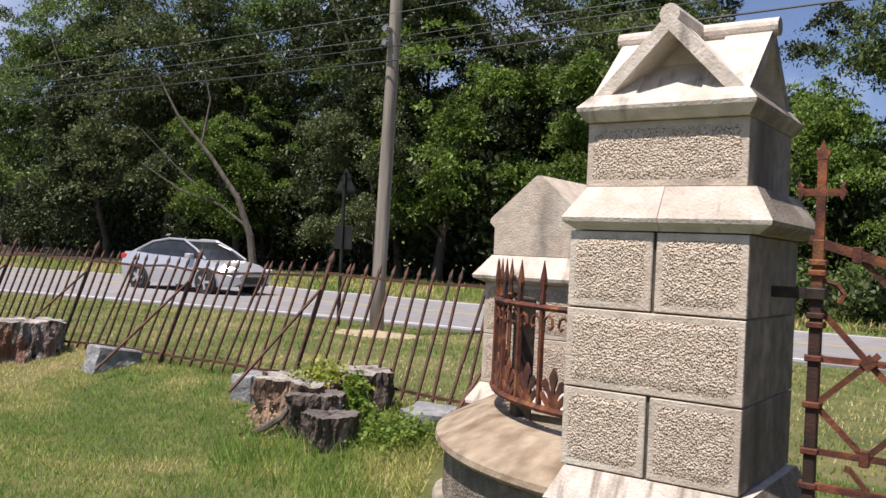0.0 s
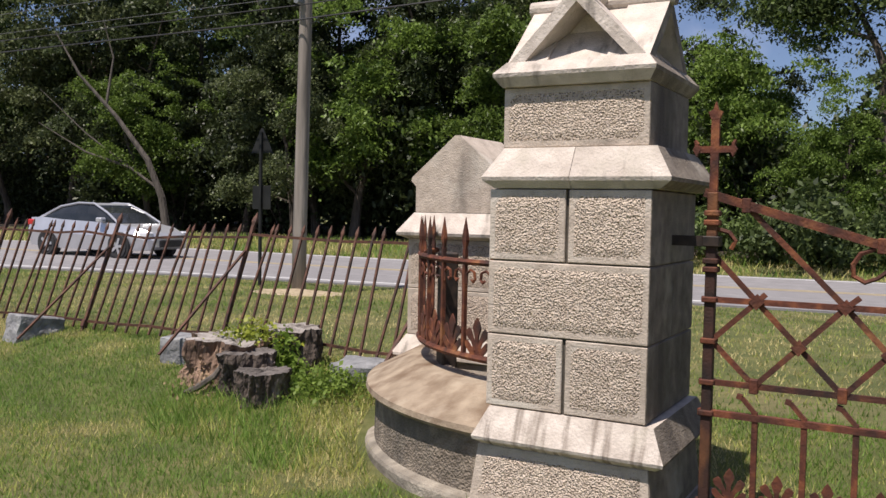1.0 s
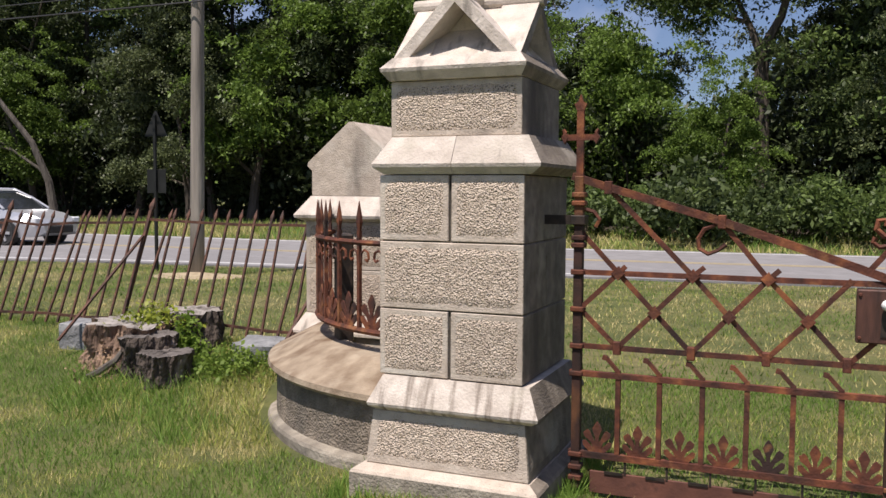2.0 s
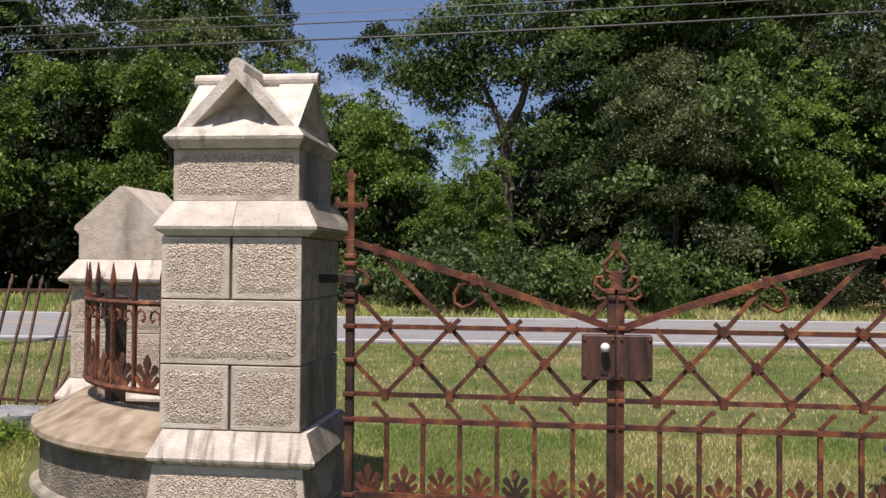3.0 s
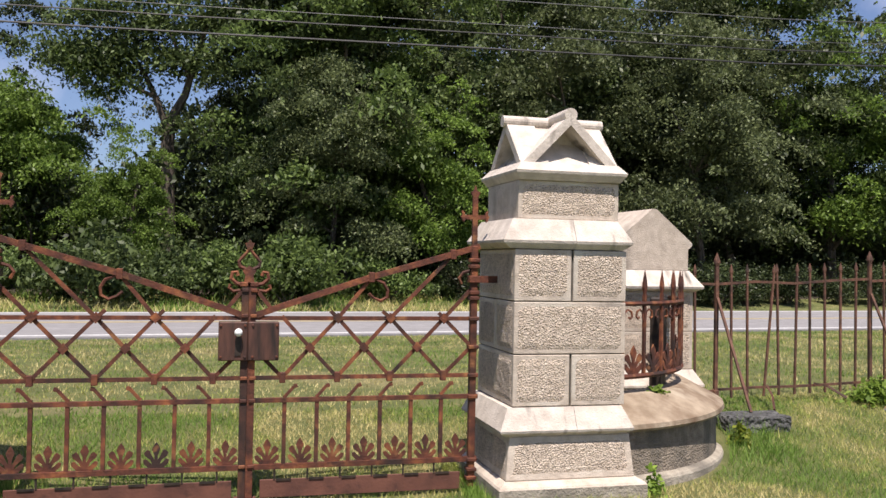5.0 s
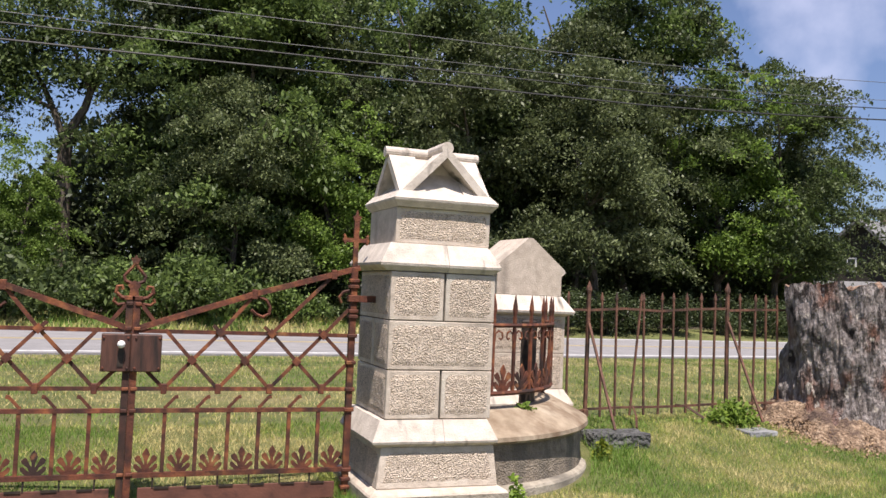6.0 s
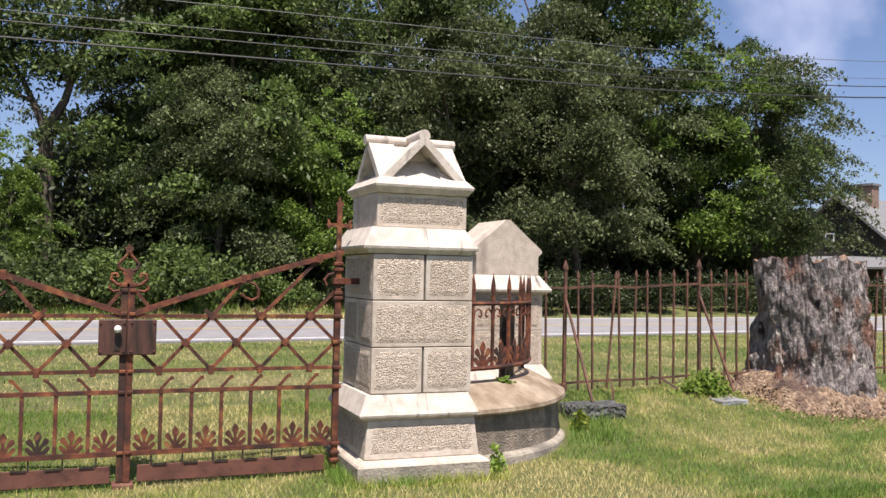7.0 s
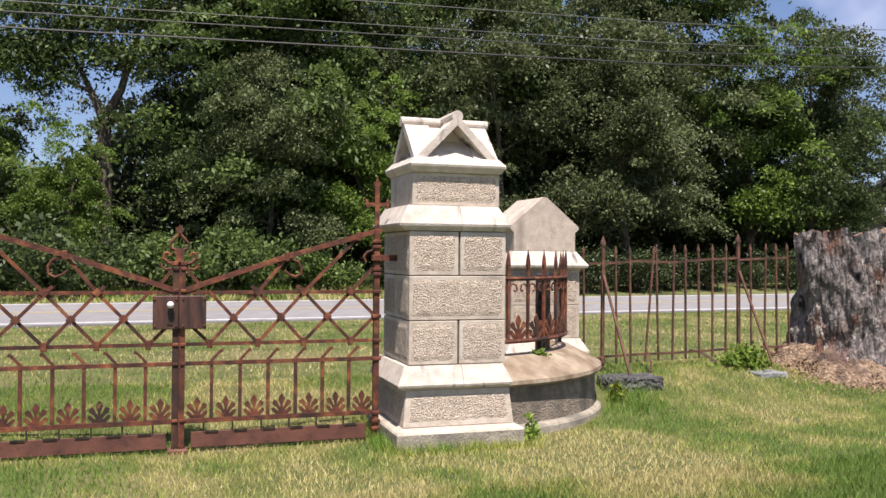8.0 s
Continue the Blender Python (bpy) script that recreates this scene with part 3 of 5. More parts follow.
def small_pier(cx, cy):
    p = thing("side_pier", "short pale granite pier with a plain gabled top", "stone pier", "granite side piers", at=(cx, cy, 0))
    bm = bmesh.new()
    box(bm, -0.46, 0.46, -0.46, 0.46, -0.1, 0.54, 0.006)
    part("plinth_stone", bm, granite, p)
    bm = bmesh.new()
    rings(bm, [[(-q, -q, z), (q, -q, z), (q, q, z), (-q, q, z)] for q, z in ((0.46, 0.542), (0.485, 0.555), (0.485, 0.575), (0.405, 0.712))])
    part("sloped_base_course", bm, granite_cap, p)
    for z0, z1 in ((0.716, 1.076), (1.081, 1.462)):
        bm = bmesh.new()
        margin_block(bm, -0.40, 0.40, -0.40, 0.40, z0, z1, "fblr")
        part("stone_block", bm, [granite, granite_rough], p)
    bm = bmesh.new()
    box(bm, -0.393, 0.393, -0.393, 0.393, 0.72, 1.46)
    part("mortar_core", bm, wall_stone, p, "dark mortar seen in the joints")
    bm = bmesh.new()
    rings(bm, [[(-q, -q, z), (q, -q, z), (q, q, z), (-q, q, z)] for q, z in ((0.405, 1.464), (0.468, 1.492), (0.474, 1.515), (0.37, 1.668))])
    part("shoulder_stone", bm, granite_cap, p)
    bm = bmesh.new()
    plate(bm, [(-0.36, 1.672), (0.36, 1.672), (0.36, 1.872), (0.405, 1.915), (0.395, 1.945), (0.02, 2.262), (-0.02, 2.262),
               (-0.395, 1.945), (-0.405, 1.915), (-0.36, 1.872)], -0.365, 0.365)
    part("gabled_cap", bm, granite, p, "smooth one-piece gabled granite cap")
    return p


AX, AY = -0.70, 2.05          # centre of the quarter-round wall beside the -x pier
GX = 1.742                    # middle of the gateway


def arc(r, a, z, flip):
    """A point of the round wall; a in degrees, 180 toward -x and 270 toward -y."""
    x = AX + r * math.cos(radians(a))
    return (2 * GX - x if flip else x, AY + r * math.sin(radians(a)), z)


def curved_wall(flip):
    side = "curved_wall"
    w = thing(side, "low quarter-round grimy granite wall with a stained sloping coping", "curved wall", "curved entrance walls")
    a0, a1, n = 176, 267, 30

    def sweep(profile):
        bm = bmesh.new()
        rings(bm, [[arc(r, a0 + (a1 - a0) * i / n, z, flip) for r, z in profile] for i in range(n + 1)])
        return bm
    part("footing", sweep([(1.36, -0.1), (1.868, -0.1), (1.862, 0.105), (1.85, 0.125), (1.80, 0.142), (1.36, 0.142)]), footing_stone, w,
         "projecting granite footing course")
    part("wall_body", sweep([(1.39, 0.138), (1.80, 0.138), (1.793, 0.50), (1.39, 0.50)]), wall_stone, w, "grimy dark picked granite wall face")
    part("coping", sweep([(1.30, 0.492), (1.845, 0.472), (1.862, 0.492), (1.855, 0.525), (1.56, 0.675), (1.40, 0.70), (1.33, 0.66), (1.30, 0.53)]),
         coping_stone, w, "sloping brown-stained stone coping", smooth=False)
    return w


def leaf_plate(bm, s, y=0.004):
    """A cast palmette, s high, standing on z = 0."""
    for k in (-1, 1):
        for pts in ([(0.0, 0.02), (0.10, 0.10), (0.20, 0.34), (0.40, 0.50), (0.43, 0.62), (0.30, 0.72), (0.22, 0.66), (0.13, 0.46), (0.03, 0.30)],
                    [(0.04, 0.0), (0.24, 0.02), (0.44, 0.22), (0.46, 0.34), (0.36, 0.38), (0.22, 0.24), (0.06, 0.12)]):
            plate(bm, [(k * x * s, z * s) for x, z in pts], -y * (1 + 0.05 * k), y * (1 + 0.05 * k))
    plate(bm, [(-0.05 * s, 0), (0.05 * s, 0), (0.06 * s, 0.5 * s), (0.15 * s, 0.74 * s), (0.09 * s, 0.88 * s), (0, s), (-0.09 * s, 0.88 * s), (-0.15 * s, 0.74 * s),
               (-0.06 * s, 0.5 * s)], -y * 1.3, y * 1.3)


def spear(bm, z0, z1, w, tip, collar=0.0):
    """An upright picket with a spear point, at x = y = 0."""
    box(bm, -w / 2, w / 2, -w / 2, w / 2, z0, z1 - tip)
    rings(bm, [[(-q, -q * 0.6, z), (q, -q * 0.6, z), (q, q * 0.6, z), (-q, q * 0.6, z)]
               for q, z in ((w * 0.45, z1 - tip), (w * 0.85, z1 - tip * 0.72), (w * 0.72, z1 - tip * 0.5), (0.002, z1))])


def curved_railing(flip):
    r = thing("curved_railing", "rusty wrought-iron railing with spear points on the curved coping", "railing", "curved railings")
    RR = 1.50
    n = 24
    a0, a1 = 187, 258
    for z, rad in ((0.82, 0.022), (1.385, 0.020)):
        bm = bmesh.new()
        tube(bm, [arc(RR, a0 + (a1 - a0) * i / n, z, flip) for i in range(n + 1)], rad, 6)
        part("rail", bm, rust, r)
    me_s = bmesh.new()
    spear(me_s, 0.80, 1.65, 0.024, 0.19)
    me_s = mesh_of(me_s, "spear_picket", rust)
    me_f = bmesh.new()
    leaf_plate(me_f, 0.225)
    me_f = mesh_of(me_f, "palmette", rust)
    me_h = bmesh.new()
    for s in (-1, 1):
        tube(me_h, [(s * 0.015, 0, 0.0), (s * 0.02, 0, 0.06), (s * 0.055, 0, 0.085), (s * 0.09, 0, 0.07), (s * 0.098, 0, 0.03), (s * 0.08, 0, 0.012),
                    (s * 0.064, 0, 0.025)], 0.009, 5)
    me_h = mesh_of(me_h, "scroll", rust)
    k = 8
    for i in range(k):
        a = a0 + 3 + (a1 - a0 - 6) * i / (k - 1)
        x, y, _ = arc(RR, a, 0, flip)
        turn = radians(a + 90) * (-1 if flip else 1)
        share("spear_picket", me_s, r, Matrix.Translation((x, y, 0)) @ Matrix.Rotation(turn, 4, "Z"))
        share("scroll", me_h, r, Matrix.Translation((x, y, 1.255)) @ Matrix.Rotation(turn, 4, "Z"))
        if i < k - 1:
            a += (a1 - a0 - 6) / (k - 1) / 2
            x, y, _ = arc(RR, a, 0, flip)
            turn = radians(a + 90) * (-1 if flip else 1)
            share("palmette", me_f, r, Matrix.Translation((x, y, 0.835)) @ Matrix.Rotation(turn, 4, "Z"))
    for a in (a0 + 5,):
        bm = bmesh.new()
        tube(bm, [arc(RR, a, 0.83, flip), arc(RR - 0.02, a, 0.70, flip), arc(RR + 0.02, a, 0.60, flip)], [0.022, 0.02, 0.03], 6)
        part("foot", bm, rust, r)
    bm = bmesh.new()
    box(bm, -0.09, 0.09, -0.05, 0.05, 0.66, 1.42, 0.01)
    x, y, _ = arc(RR - 0.12, 228, 0, flip)
    bmesh.ops.transform(bm, matrix=Matrix.Translation((x, y, 0)) @ Matrix.Rotation(radians(-48 if not flip else 48), 4, "Z"), verts=bm.verts[:])
    part("backing_plate", bm, black_iron, r, "blackened iron plate behind the bars")
    return r


gate_pier(-0.41, -1)
gate_pier(3.892, 1)
small_pier(-2.07, 2.30)
settled(small_pier(5.54, 2.30), ((-1, -1), (0, 0), (1.08, 1.066), (2.262, 2.226)))
for flip in (False, True):
    curved_wall(flip)
    curved_railing(flip)


# ---- the iron gate ----
def gate_leaf(flip):
    """One leaf, drawn for the -x side in coordinates u across from the hinge post and z; mirrored for the other."""
    gy = 0.375
    sgn = -1 if flip else 1
    base = 2 * GX - 0.0 if flip else 0.0
    g = thing("gate_leaf", "rusty wrought-iron gate leaf with lattice and cross finial", "gate leaf", "iron gate leaves",
              at=(GX + (-1.552 if not flip else 1.562), gy, 0))
    L = {"u0": 0.19}

    def X(u):
        return sgn * (u - L["u0"])

    def P(u, z, y=0.0):
        return (X(u), y, z)

    bm = bmesh.new()
    box(bm, -0.024, 0.024, -0.024, 0.024, 0.10, 1.80, 0.004)
    part("hinge_post", bm, rust if flip else black_rust, g)
    # cross on the post
    bm = bmesh.new()
    box(bm, -0.019, 0.019, -0.012, 0.012, 1.79, 2.16)
    box(bm, -0.075, 0.075, -0.011, 0.011, 1.99, 2.022)
    for dx in (-0.085, 0.085):
        plate(bm, [(dx - 0.018, 2.006), (dx, 1.97), (dx + 0.018, 2.006), (dx, 2.042)], -0.014, 0.014)
        tube(bm, [(dx, -0.0, 2.03), (dx * 1.12, 0, 2.05)], [0.012, 0.008], 5)
    plate(bm, [(-0.02, 2.15), (0.02, 2.15), (0.034, 2.185), (0.012, 2.195), (0, 2.235), (-0.012, 2.195), (-0.034, 2.185)], -0.013, 0.013)
    part("cross", bm, rust, g, "small rusted iron cross finial")
    for z in (1.70, 1.655, 1.47, 1.43, 1.285, 1.085, 0.885, 0.735, 0.29, 0.22, 0.16):
        bm = bmesh.new()
        box(bm, -0.036, 0.036, -0.036, 0.036, z - 0.014, z + 0.014, 0.005)
        part("collar", bm, rust, g)
    for i, (z, h, d) in enumerate(((1.285, 0.028, 0.016), (0.885, 0.028, 0.016), (0.735, 0.030, 0.034), (0.292, 0.034, 0.034))):
        bm = bmesh.new()
        bar(bm, P(0.15, z), P(1.715, z), h, d)
        part("rail", bm, rust, g)
    pts = [(0.15, 1.80), (0.34, 1.742), (0.92, 1.572), (1.32, 1.437), (1.557, 1.357), (1.70, 1.305)]
    bm = bmesh.new()
    for a, b in zip(pts, pts[1:]):
        bar(bm, P(*a), P(*b), 0.040, 0.030)
    part("sloping_top_bar", bm, rust, g)
    T, M, B = 1.285, 1.085, 0.885
    tops, mids = (0.405, 0.788, 1.152, 1.520), (0.597, 0.970, 1.340)
    runs = [[(0.20, 1.50), (0.405, T), (0.597, M), (0.788, B)], [(0.345, 1.735), (0.788, T), (0.970, M), (1.152, B)],
            [(0.925, 1.565), (1.152, T), (1.340, M), (1.520, B)], [(0.20, M), (0.405, B)],
            [(0.20, M), (0.405, T), (0.445, 1.325)], [(0.405, B), (0.597, M), (0.788, T), (0.845, 1.335)],
            [(0.788, B), (0.970, M), (1.152, T), (1.205, 1.335)], [(1.152, B), (1.340, M), (1.520, T), (1.53, 1.30)],
            [(1.520, B), (1.70, 1.07)], [(1.60, 1.345), (1.70, 1.47)]]
    for i, run in enumerate(runs):
        bm = bmesh.new()
        y = 0.006 if i < 4 else -0.006
        for a, b in zip(run, run[1:]):
            bar(bm, P(*a, y), P(*b, y), 0.026, 0.010)
        part("lattice_bar", bm, rust, g)
    bm = bmesh.new()
    plate(bm, [(-0.036, 0), (-0.022, 0.013), (-0.013, 0.022), (0, 0.038), (0.013, 0.022), (0.022, 0.013), (0.036, 0), (0.022, -0.013),
               (0.013, -0.022), (0, -0.038), (-0.013, -0.022), (-0.022, -0.013)], -0.018, 0.018)
    me_r = mesh_of(bm, "rosette", rust)
    bm = bmesh.new()
    box(bm, -0.020, 0.020, -0.020, 0.020, -0.035, 0.035, 0.004)
    me_c = mesh_of(bm, "clip", rust)
    for u, z in [(u, T) for u in tops[:3]] + [(u, M) for u in mids]:
        share("rosette", me_r, g, Matrix.Translation(P(u, z)))
    for u in tops:
        share("clip", me_c, g, Matrix.Translation(P(u, B)))
    share("clip", me_c, g, Matrix.Translation(P(0.345, 1.738)))
    share("clip", me_c, g, Matrix.Translation(P(0.925, 1.568)))
    bm = bmesh.new()
    tube(bm, [P(0.90, 1.555), P(0.84, 1.53), P(0.81, 1.48), P(0.815, 1.43), P(0.86, 1.405), P(0.91, 1.425), P(0.945, 1.455)],
         [0.011, 0.012, 0.012, 0.012, 0.012, 0.010, 0.013], 5)
    part("scroll", bm, rust, g)
    bm = bmesh.new()
    tube(bm, [P(0.20, 1.63), P(0.27, 1.61), P(0.30, 1.57), P(0.28, 1.53)], [0.012, 0.012, 0.011, 0.012], 5)
    part("scroll", bm, rust, g)
    bm = bmesh.new()
    box(bm, -0.013, 0.013, -0.013, 0.013, 0.30, 0.735)
    bar(bm, (0, 0, 0.73), (0, 0, 0.765), 0.022, 0.022)
    bar(bm, (0, 0, 0.755), (-0.062 * sgn, 0, 0.825), 0.020, 0.020)
    bar(bm, (-0.060 * sgn, 0, 0.826), (-0.085 * sgn, 0, 0.832), 0.024, 0.026)
    me_b = mesh_of(bm, "lower_bar", rust)
    bm = bmesh.new()
    leaf_plate(bm, 0.175)
    me_f = mesh_of(bm, "palmette", rust)
    for i in range(6):
        share("lower_bar", me_b, g, Matrix.Translation(P(0.415 + 0.2175 * i, 0)))
    for i in range(7):
        share("palmette", me_f, g, Matrix.Translation(P(0.306 + 0.2175 * i, 0.303)))
    bm = bmesh.new()
    box(bm, min(X(0.27), X(1.655)), max(X(0.27), X(1.655)), -0.008, 0.008, 0.085, 0.205, 0.002)
    part("kick_plate", bm, rust_plate, g, "plain brown rusted kick plate")
    for u in (0.40, 0.62, 0.84, 1.06, 1.28, 1.50):
        bm = bmesh.new()
        box(bm, X(u) - 0.05, X(u) + 0.05, -0.014, -0.009, 0.196, 0.212)
        bar(bm, P(u + 0.06, 0.275, -0.006), P(u + 0.06, 0.20, -0.006), 0.012, 0.008)
        part("plate_bracket", bm, black_iron, g)
    bm = bmesh.new()
    um = 1.728 if flip else 1.718
    box(bm, X(um) - 0.0236, X(um) + 0.0236, -0.022, 0.022, 0.09, 1.50, 0.002)
    part("meeting_post", bm, rust if flip else black_rust, g)
    for z in (0.30, 0.735, 0.885, 1.30, 1.47):
        bm = bmesh.new()
        box(bm, X(1.718) - 0.022, X(1.718) + 0.022, -0.032, 0.032, z - 0.012, z + 0.012, 0.004)
        part("collar", bm, rust, g)
    bm = bmesh.new()
    x0, x1 = sorted((X(1.550), X(1.754 if flip else 1.739)))
    box(bm, x0, x1, -0.050, 0.030, 1.005, 1.262, 0.006)
    part("lock_box", bm, lock_iron, g, "rusted iron lock box with rivets")
    for u in (1.565, 1.722):
        for z in (1.03, 1.237):
            bm = bmesh.new()
            tube(bm, [(X(u), -0.058, z), (X(u), -0.048, z)], [0.006, 0.011], 7)
            part("rivet", bm, rust, g)
    # crown over the meeting post
    bm = bmesh.new()
    tube(bm, [P(1.715, 1.50), P(1.66, 1.515), P(1.625, 1.548), P(1.632, 1.588), P(1.662, 1.592), P(1.668, 1.566)], [0.017, 0.016, 0.015, 0.014, 0.013, 0.015], 6)
    tube(bm, [P(1.69, 1.47), P(1.640, 1.462), P(1.612, 1.485), P(1.622, 1.508)], [0.013, 0.013, 0.012, 0.014], 6)
    box(bm, X(um) - 0.036, X(um) + 0.036, -0.026, 0.026, 1.495, 1.525, 0.004)
    if not flip:
        cx = X(1.742)
        plate(bm, [(cx - 0.034, 1.52), (cx + 0.034, 1.52), (cx + 0.026, 1.57), (cx + 0.045, 1.60), (cx, 1.635), (cx - 0.045, 1.60), (cx - 0.026, 1.57)], -0.02, 0.02)
        for s in (-1, 1):
            tube(bm, [(cx + s * 0.012, 0, 1.605), (cx + s * 0.062, 0, 1.628), (cx + s * 0.070, 0, 1.660), (cx + s * 0.045, 0, 1.692), (cx + s * 0.018, 0, 1.722),
                      (cx + s * 0.004, 0, 1.752)], [0.016, 0.015, 0.013, 0.013, 0.012, 0.012], 6)
        plate(bm, [(cx - 0.016, 1.745), (cx + 0.016, 1.745), (cx + 0.032, 1.785), (cx + 0.012, 1.79), (cx, 1.812), (cx - 0.012, 1.79), (cx - 0.032, 1.785)], -0.012, 0.012)
    part("crown", bm, rust, g, "curled iron crown over the meeting post")
    if not flip:
        bm = bmesh.new()
        bmesh.ops.create_uvsphere(bm, u_segments=12, v_segments=8, radius=0.027, matrix=Matrix.Translation(P(1.678, 1.195, -0.085)))
        part("knob", bm, white_knob, g, "round white china knob", smooth=True)
        bm = bmesh.new()
        tube(bm, [P(1.678, 1.195, -0.075), P(1.678, 1.195, -0.04)], 0.012, 8)
        part("knob_stem", bm, black_iron, g)
        bm = bmesh.new()
        plate(bm, [(X(1.655), 1.04), (X(1.695), 1.04), (X(1.70), 1.14), (X(1.68), 1.18), (X(1.66), 1.15)], -0.056, -0.049)
        part("keyhole_cover", bm, black_iron, g)
    # strap to the pier
    bm = bmesh.new()
    bar(bm, (sgn * 0.03, 0.0, 1.565), (-sgn * 0.20, 0.0, 1.565), 0.05, 0.03)
    box(bm, -0.04, 0.04, -0.04, 0.04, 1.54, 1.59, 0.004)
    part("hinge_strap", bm, rust if flip else black_iron, g)
    return g


gate_leaf(False)
gate_leaf(True)
bm = bmesh.new()
box(bm, -0.075, 0.075, -0.07, 0.07, -0.12, 0.085, 0.008)
stop = thing("gate_stop", "small rusty block under the meeting gate posts", "gate stop", at=(GX, 0.375, 0.0))
part("block", bm, rust_plate, stop)


# ---- spear fences ----
def fence_run(name, posts, z0s, lean, spacing, length, top_gap, label, mat, brace_dy, shared=False):
    """A run of iron fence from post to post; along: the direction in x. lean: degrees by which it tips away over the road side."""
    f = thing(name, label, "iron fence", "iron spear fences")
    bm = bmesh.new()
    spear(bm, 0.05, length - 0.12, 0.020, 0.11)
    me_p = mesh_of(bm, "picket", mat)
    bm = bmesh.new()
    spear(bm, -0.15, length, 0.034, 0.14)
    box(bm, -0.028, 0.028, -0.028, 0.028, 0.06, 0.14, 0.004)
    me_q = mesh_of(bm, "post", mat)
    rng = random.Random(5)

    def at(x, wob=0.0):
        u = (x - posts[0]) / (posts[-1] - posts[0]) * (len(posts) - 1)
        i = min(int(u), len(posts) - 2)
        z = z0s[i] + (z0s[i + 1] - z0s[i]) * (u - i)
        ln = lean[i] + (lean[i + 1] - lean[i]) * (u - i)
        return Matrix.Translation((x, 2.30, z)) @ Matrix.Rotation(-radians(ln), 4, "X") @ Matrix.Rotation(radians(wob), 4, "Y")

    for i, x in enumerate(posts[:-1] if shared else posts):
        share("post", me_q, f, at(x))
        top = at(x) @ Vector((0, -0.02, length * 0.70))
        foot = Vector((x, 2.30 - brace_dy, z0s[i] + 0.02))
        bm = bmesh.new()
        bar(bm, top, foot, 0.026, 0.018)
        part("brace", bm, mat, f)
    for a, b in zip(posts, posts[1:]):
        n = round(abs(b - a) / spacing)
        for k in range(1, n):
            x = a + (b - a) * k / n
            share("picket", me_p, f, at(x, rng.gauss(0, 0.7) + (5 if rng.random() < 0.04 else 0)))
        for h in (length - top_gap, 0.13):
            bm = bmesh.new()
            run = [at(a + (b - a) * k / 4) @ Vector((0, 0, h + rng.gauss(0, 0.012))) for k in range(5)]
            for p, q in zip(run, run[1:]):
                bar(bm, p, q, 0.026, 0.016)
            part("rail", bm, mat, f)
    return f


LP = [-2.56, -4.84, -6.83, -8.72, -10.6, -12.5, -14.4]
fence_run("iron_fence", LP, [0.32, 0.34, 0.30, 0.30, 0.30, 0.30, 0.30], [20, 22, 23, 20, 20, 20, 20], 0.165, 1.40, 0.27,
          "dark rusted iron spear fence leaning away toward the road", rust_dark, 0.75)
RP = [5.98, 6.44, 8.29, 10.16, 12.03, 13.9]
fence_run("iron_fence", RP[1:], [0.30, 0.36, 0.38, 0.40, 0.42], [0, 1, 2, 2, 2], 0.186, 1.53, 0.32,
          "dark rusted iron spear fence, upright with a bent picket", rust_mid, 0.62)
fence_run("iron_fence", RP[:2], [0.30, 0.30], [0, 0], 0.186, 1.53, 0.32, "short end panel of dark rusted iron fence beside the pier", rust_mid, 0.05, True)


# ---- bent ends of the low rail ----
bent = thing("bent_rail", "loose bent end of a rusted fence rail", "fence rail", "bent rail ends")
bm = bmesh.new()
for a, c in (((6.72, 1.72, 0.33), (6.86, 1.95, 0.42)), ((6.86, 1.95, 0.42), (7.02, 2.27, 0.475))):
    bar(bm, a, c, 0.022, 0.016)
part("bar", bm, rust_dark, bent)
bent = thing("bent_rail", "loose bent end of a rusted fence rail", "fence rail", "bent rail ends")
bm = bmesh.new()
for a, c in (((7.58, 2.28, 0.49), (7.70, 2.22, 0.47)), ((7.70, 2.22, 0.47), (7.84, 2.10, 0.36))):
    bar(bm, a, c, 0.022, 0.016)
part("bar", bm, rust_dark, bent)


# ---- trees ----
def limb_path(rng, p, d, length, n, wander):
    pts = [Vector(p)]
    d = Vector(d).normalized()
    for _ in range(n):
        d = (d + Vector((rng.gauss(0, wander), rng.gauss(0, wander), rng.gauss(0, wander * 0.6)))).normalized()
        pts.append(pts[-1] + d * length / n)
    return pts


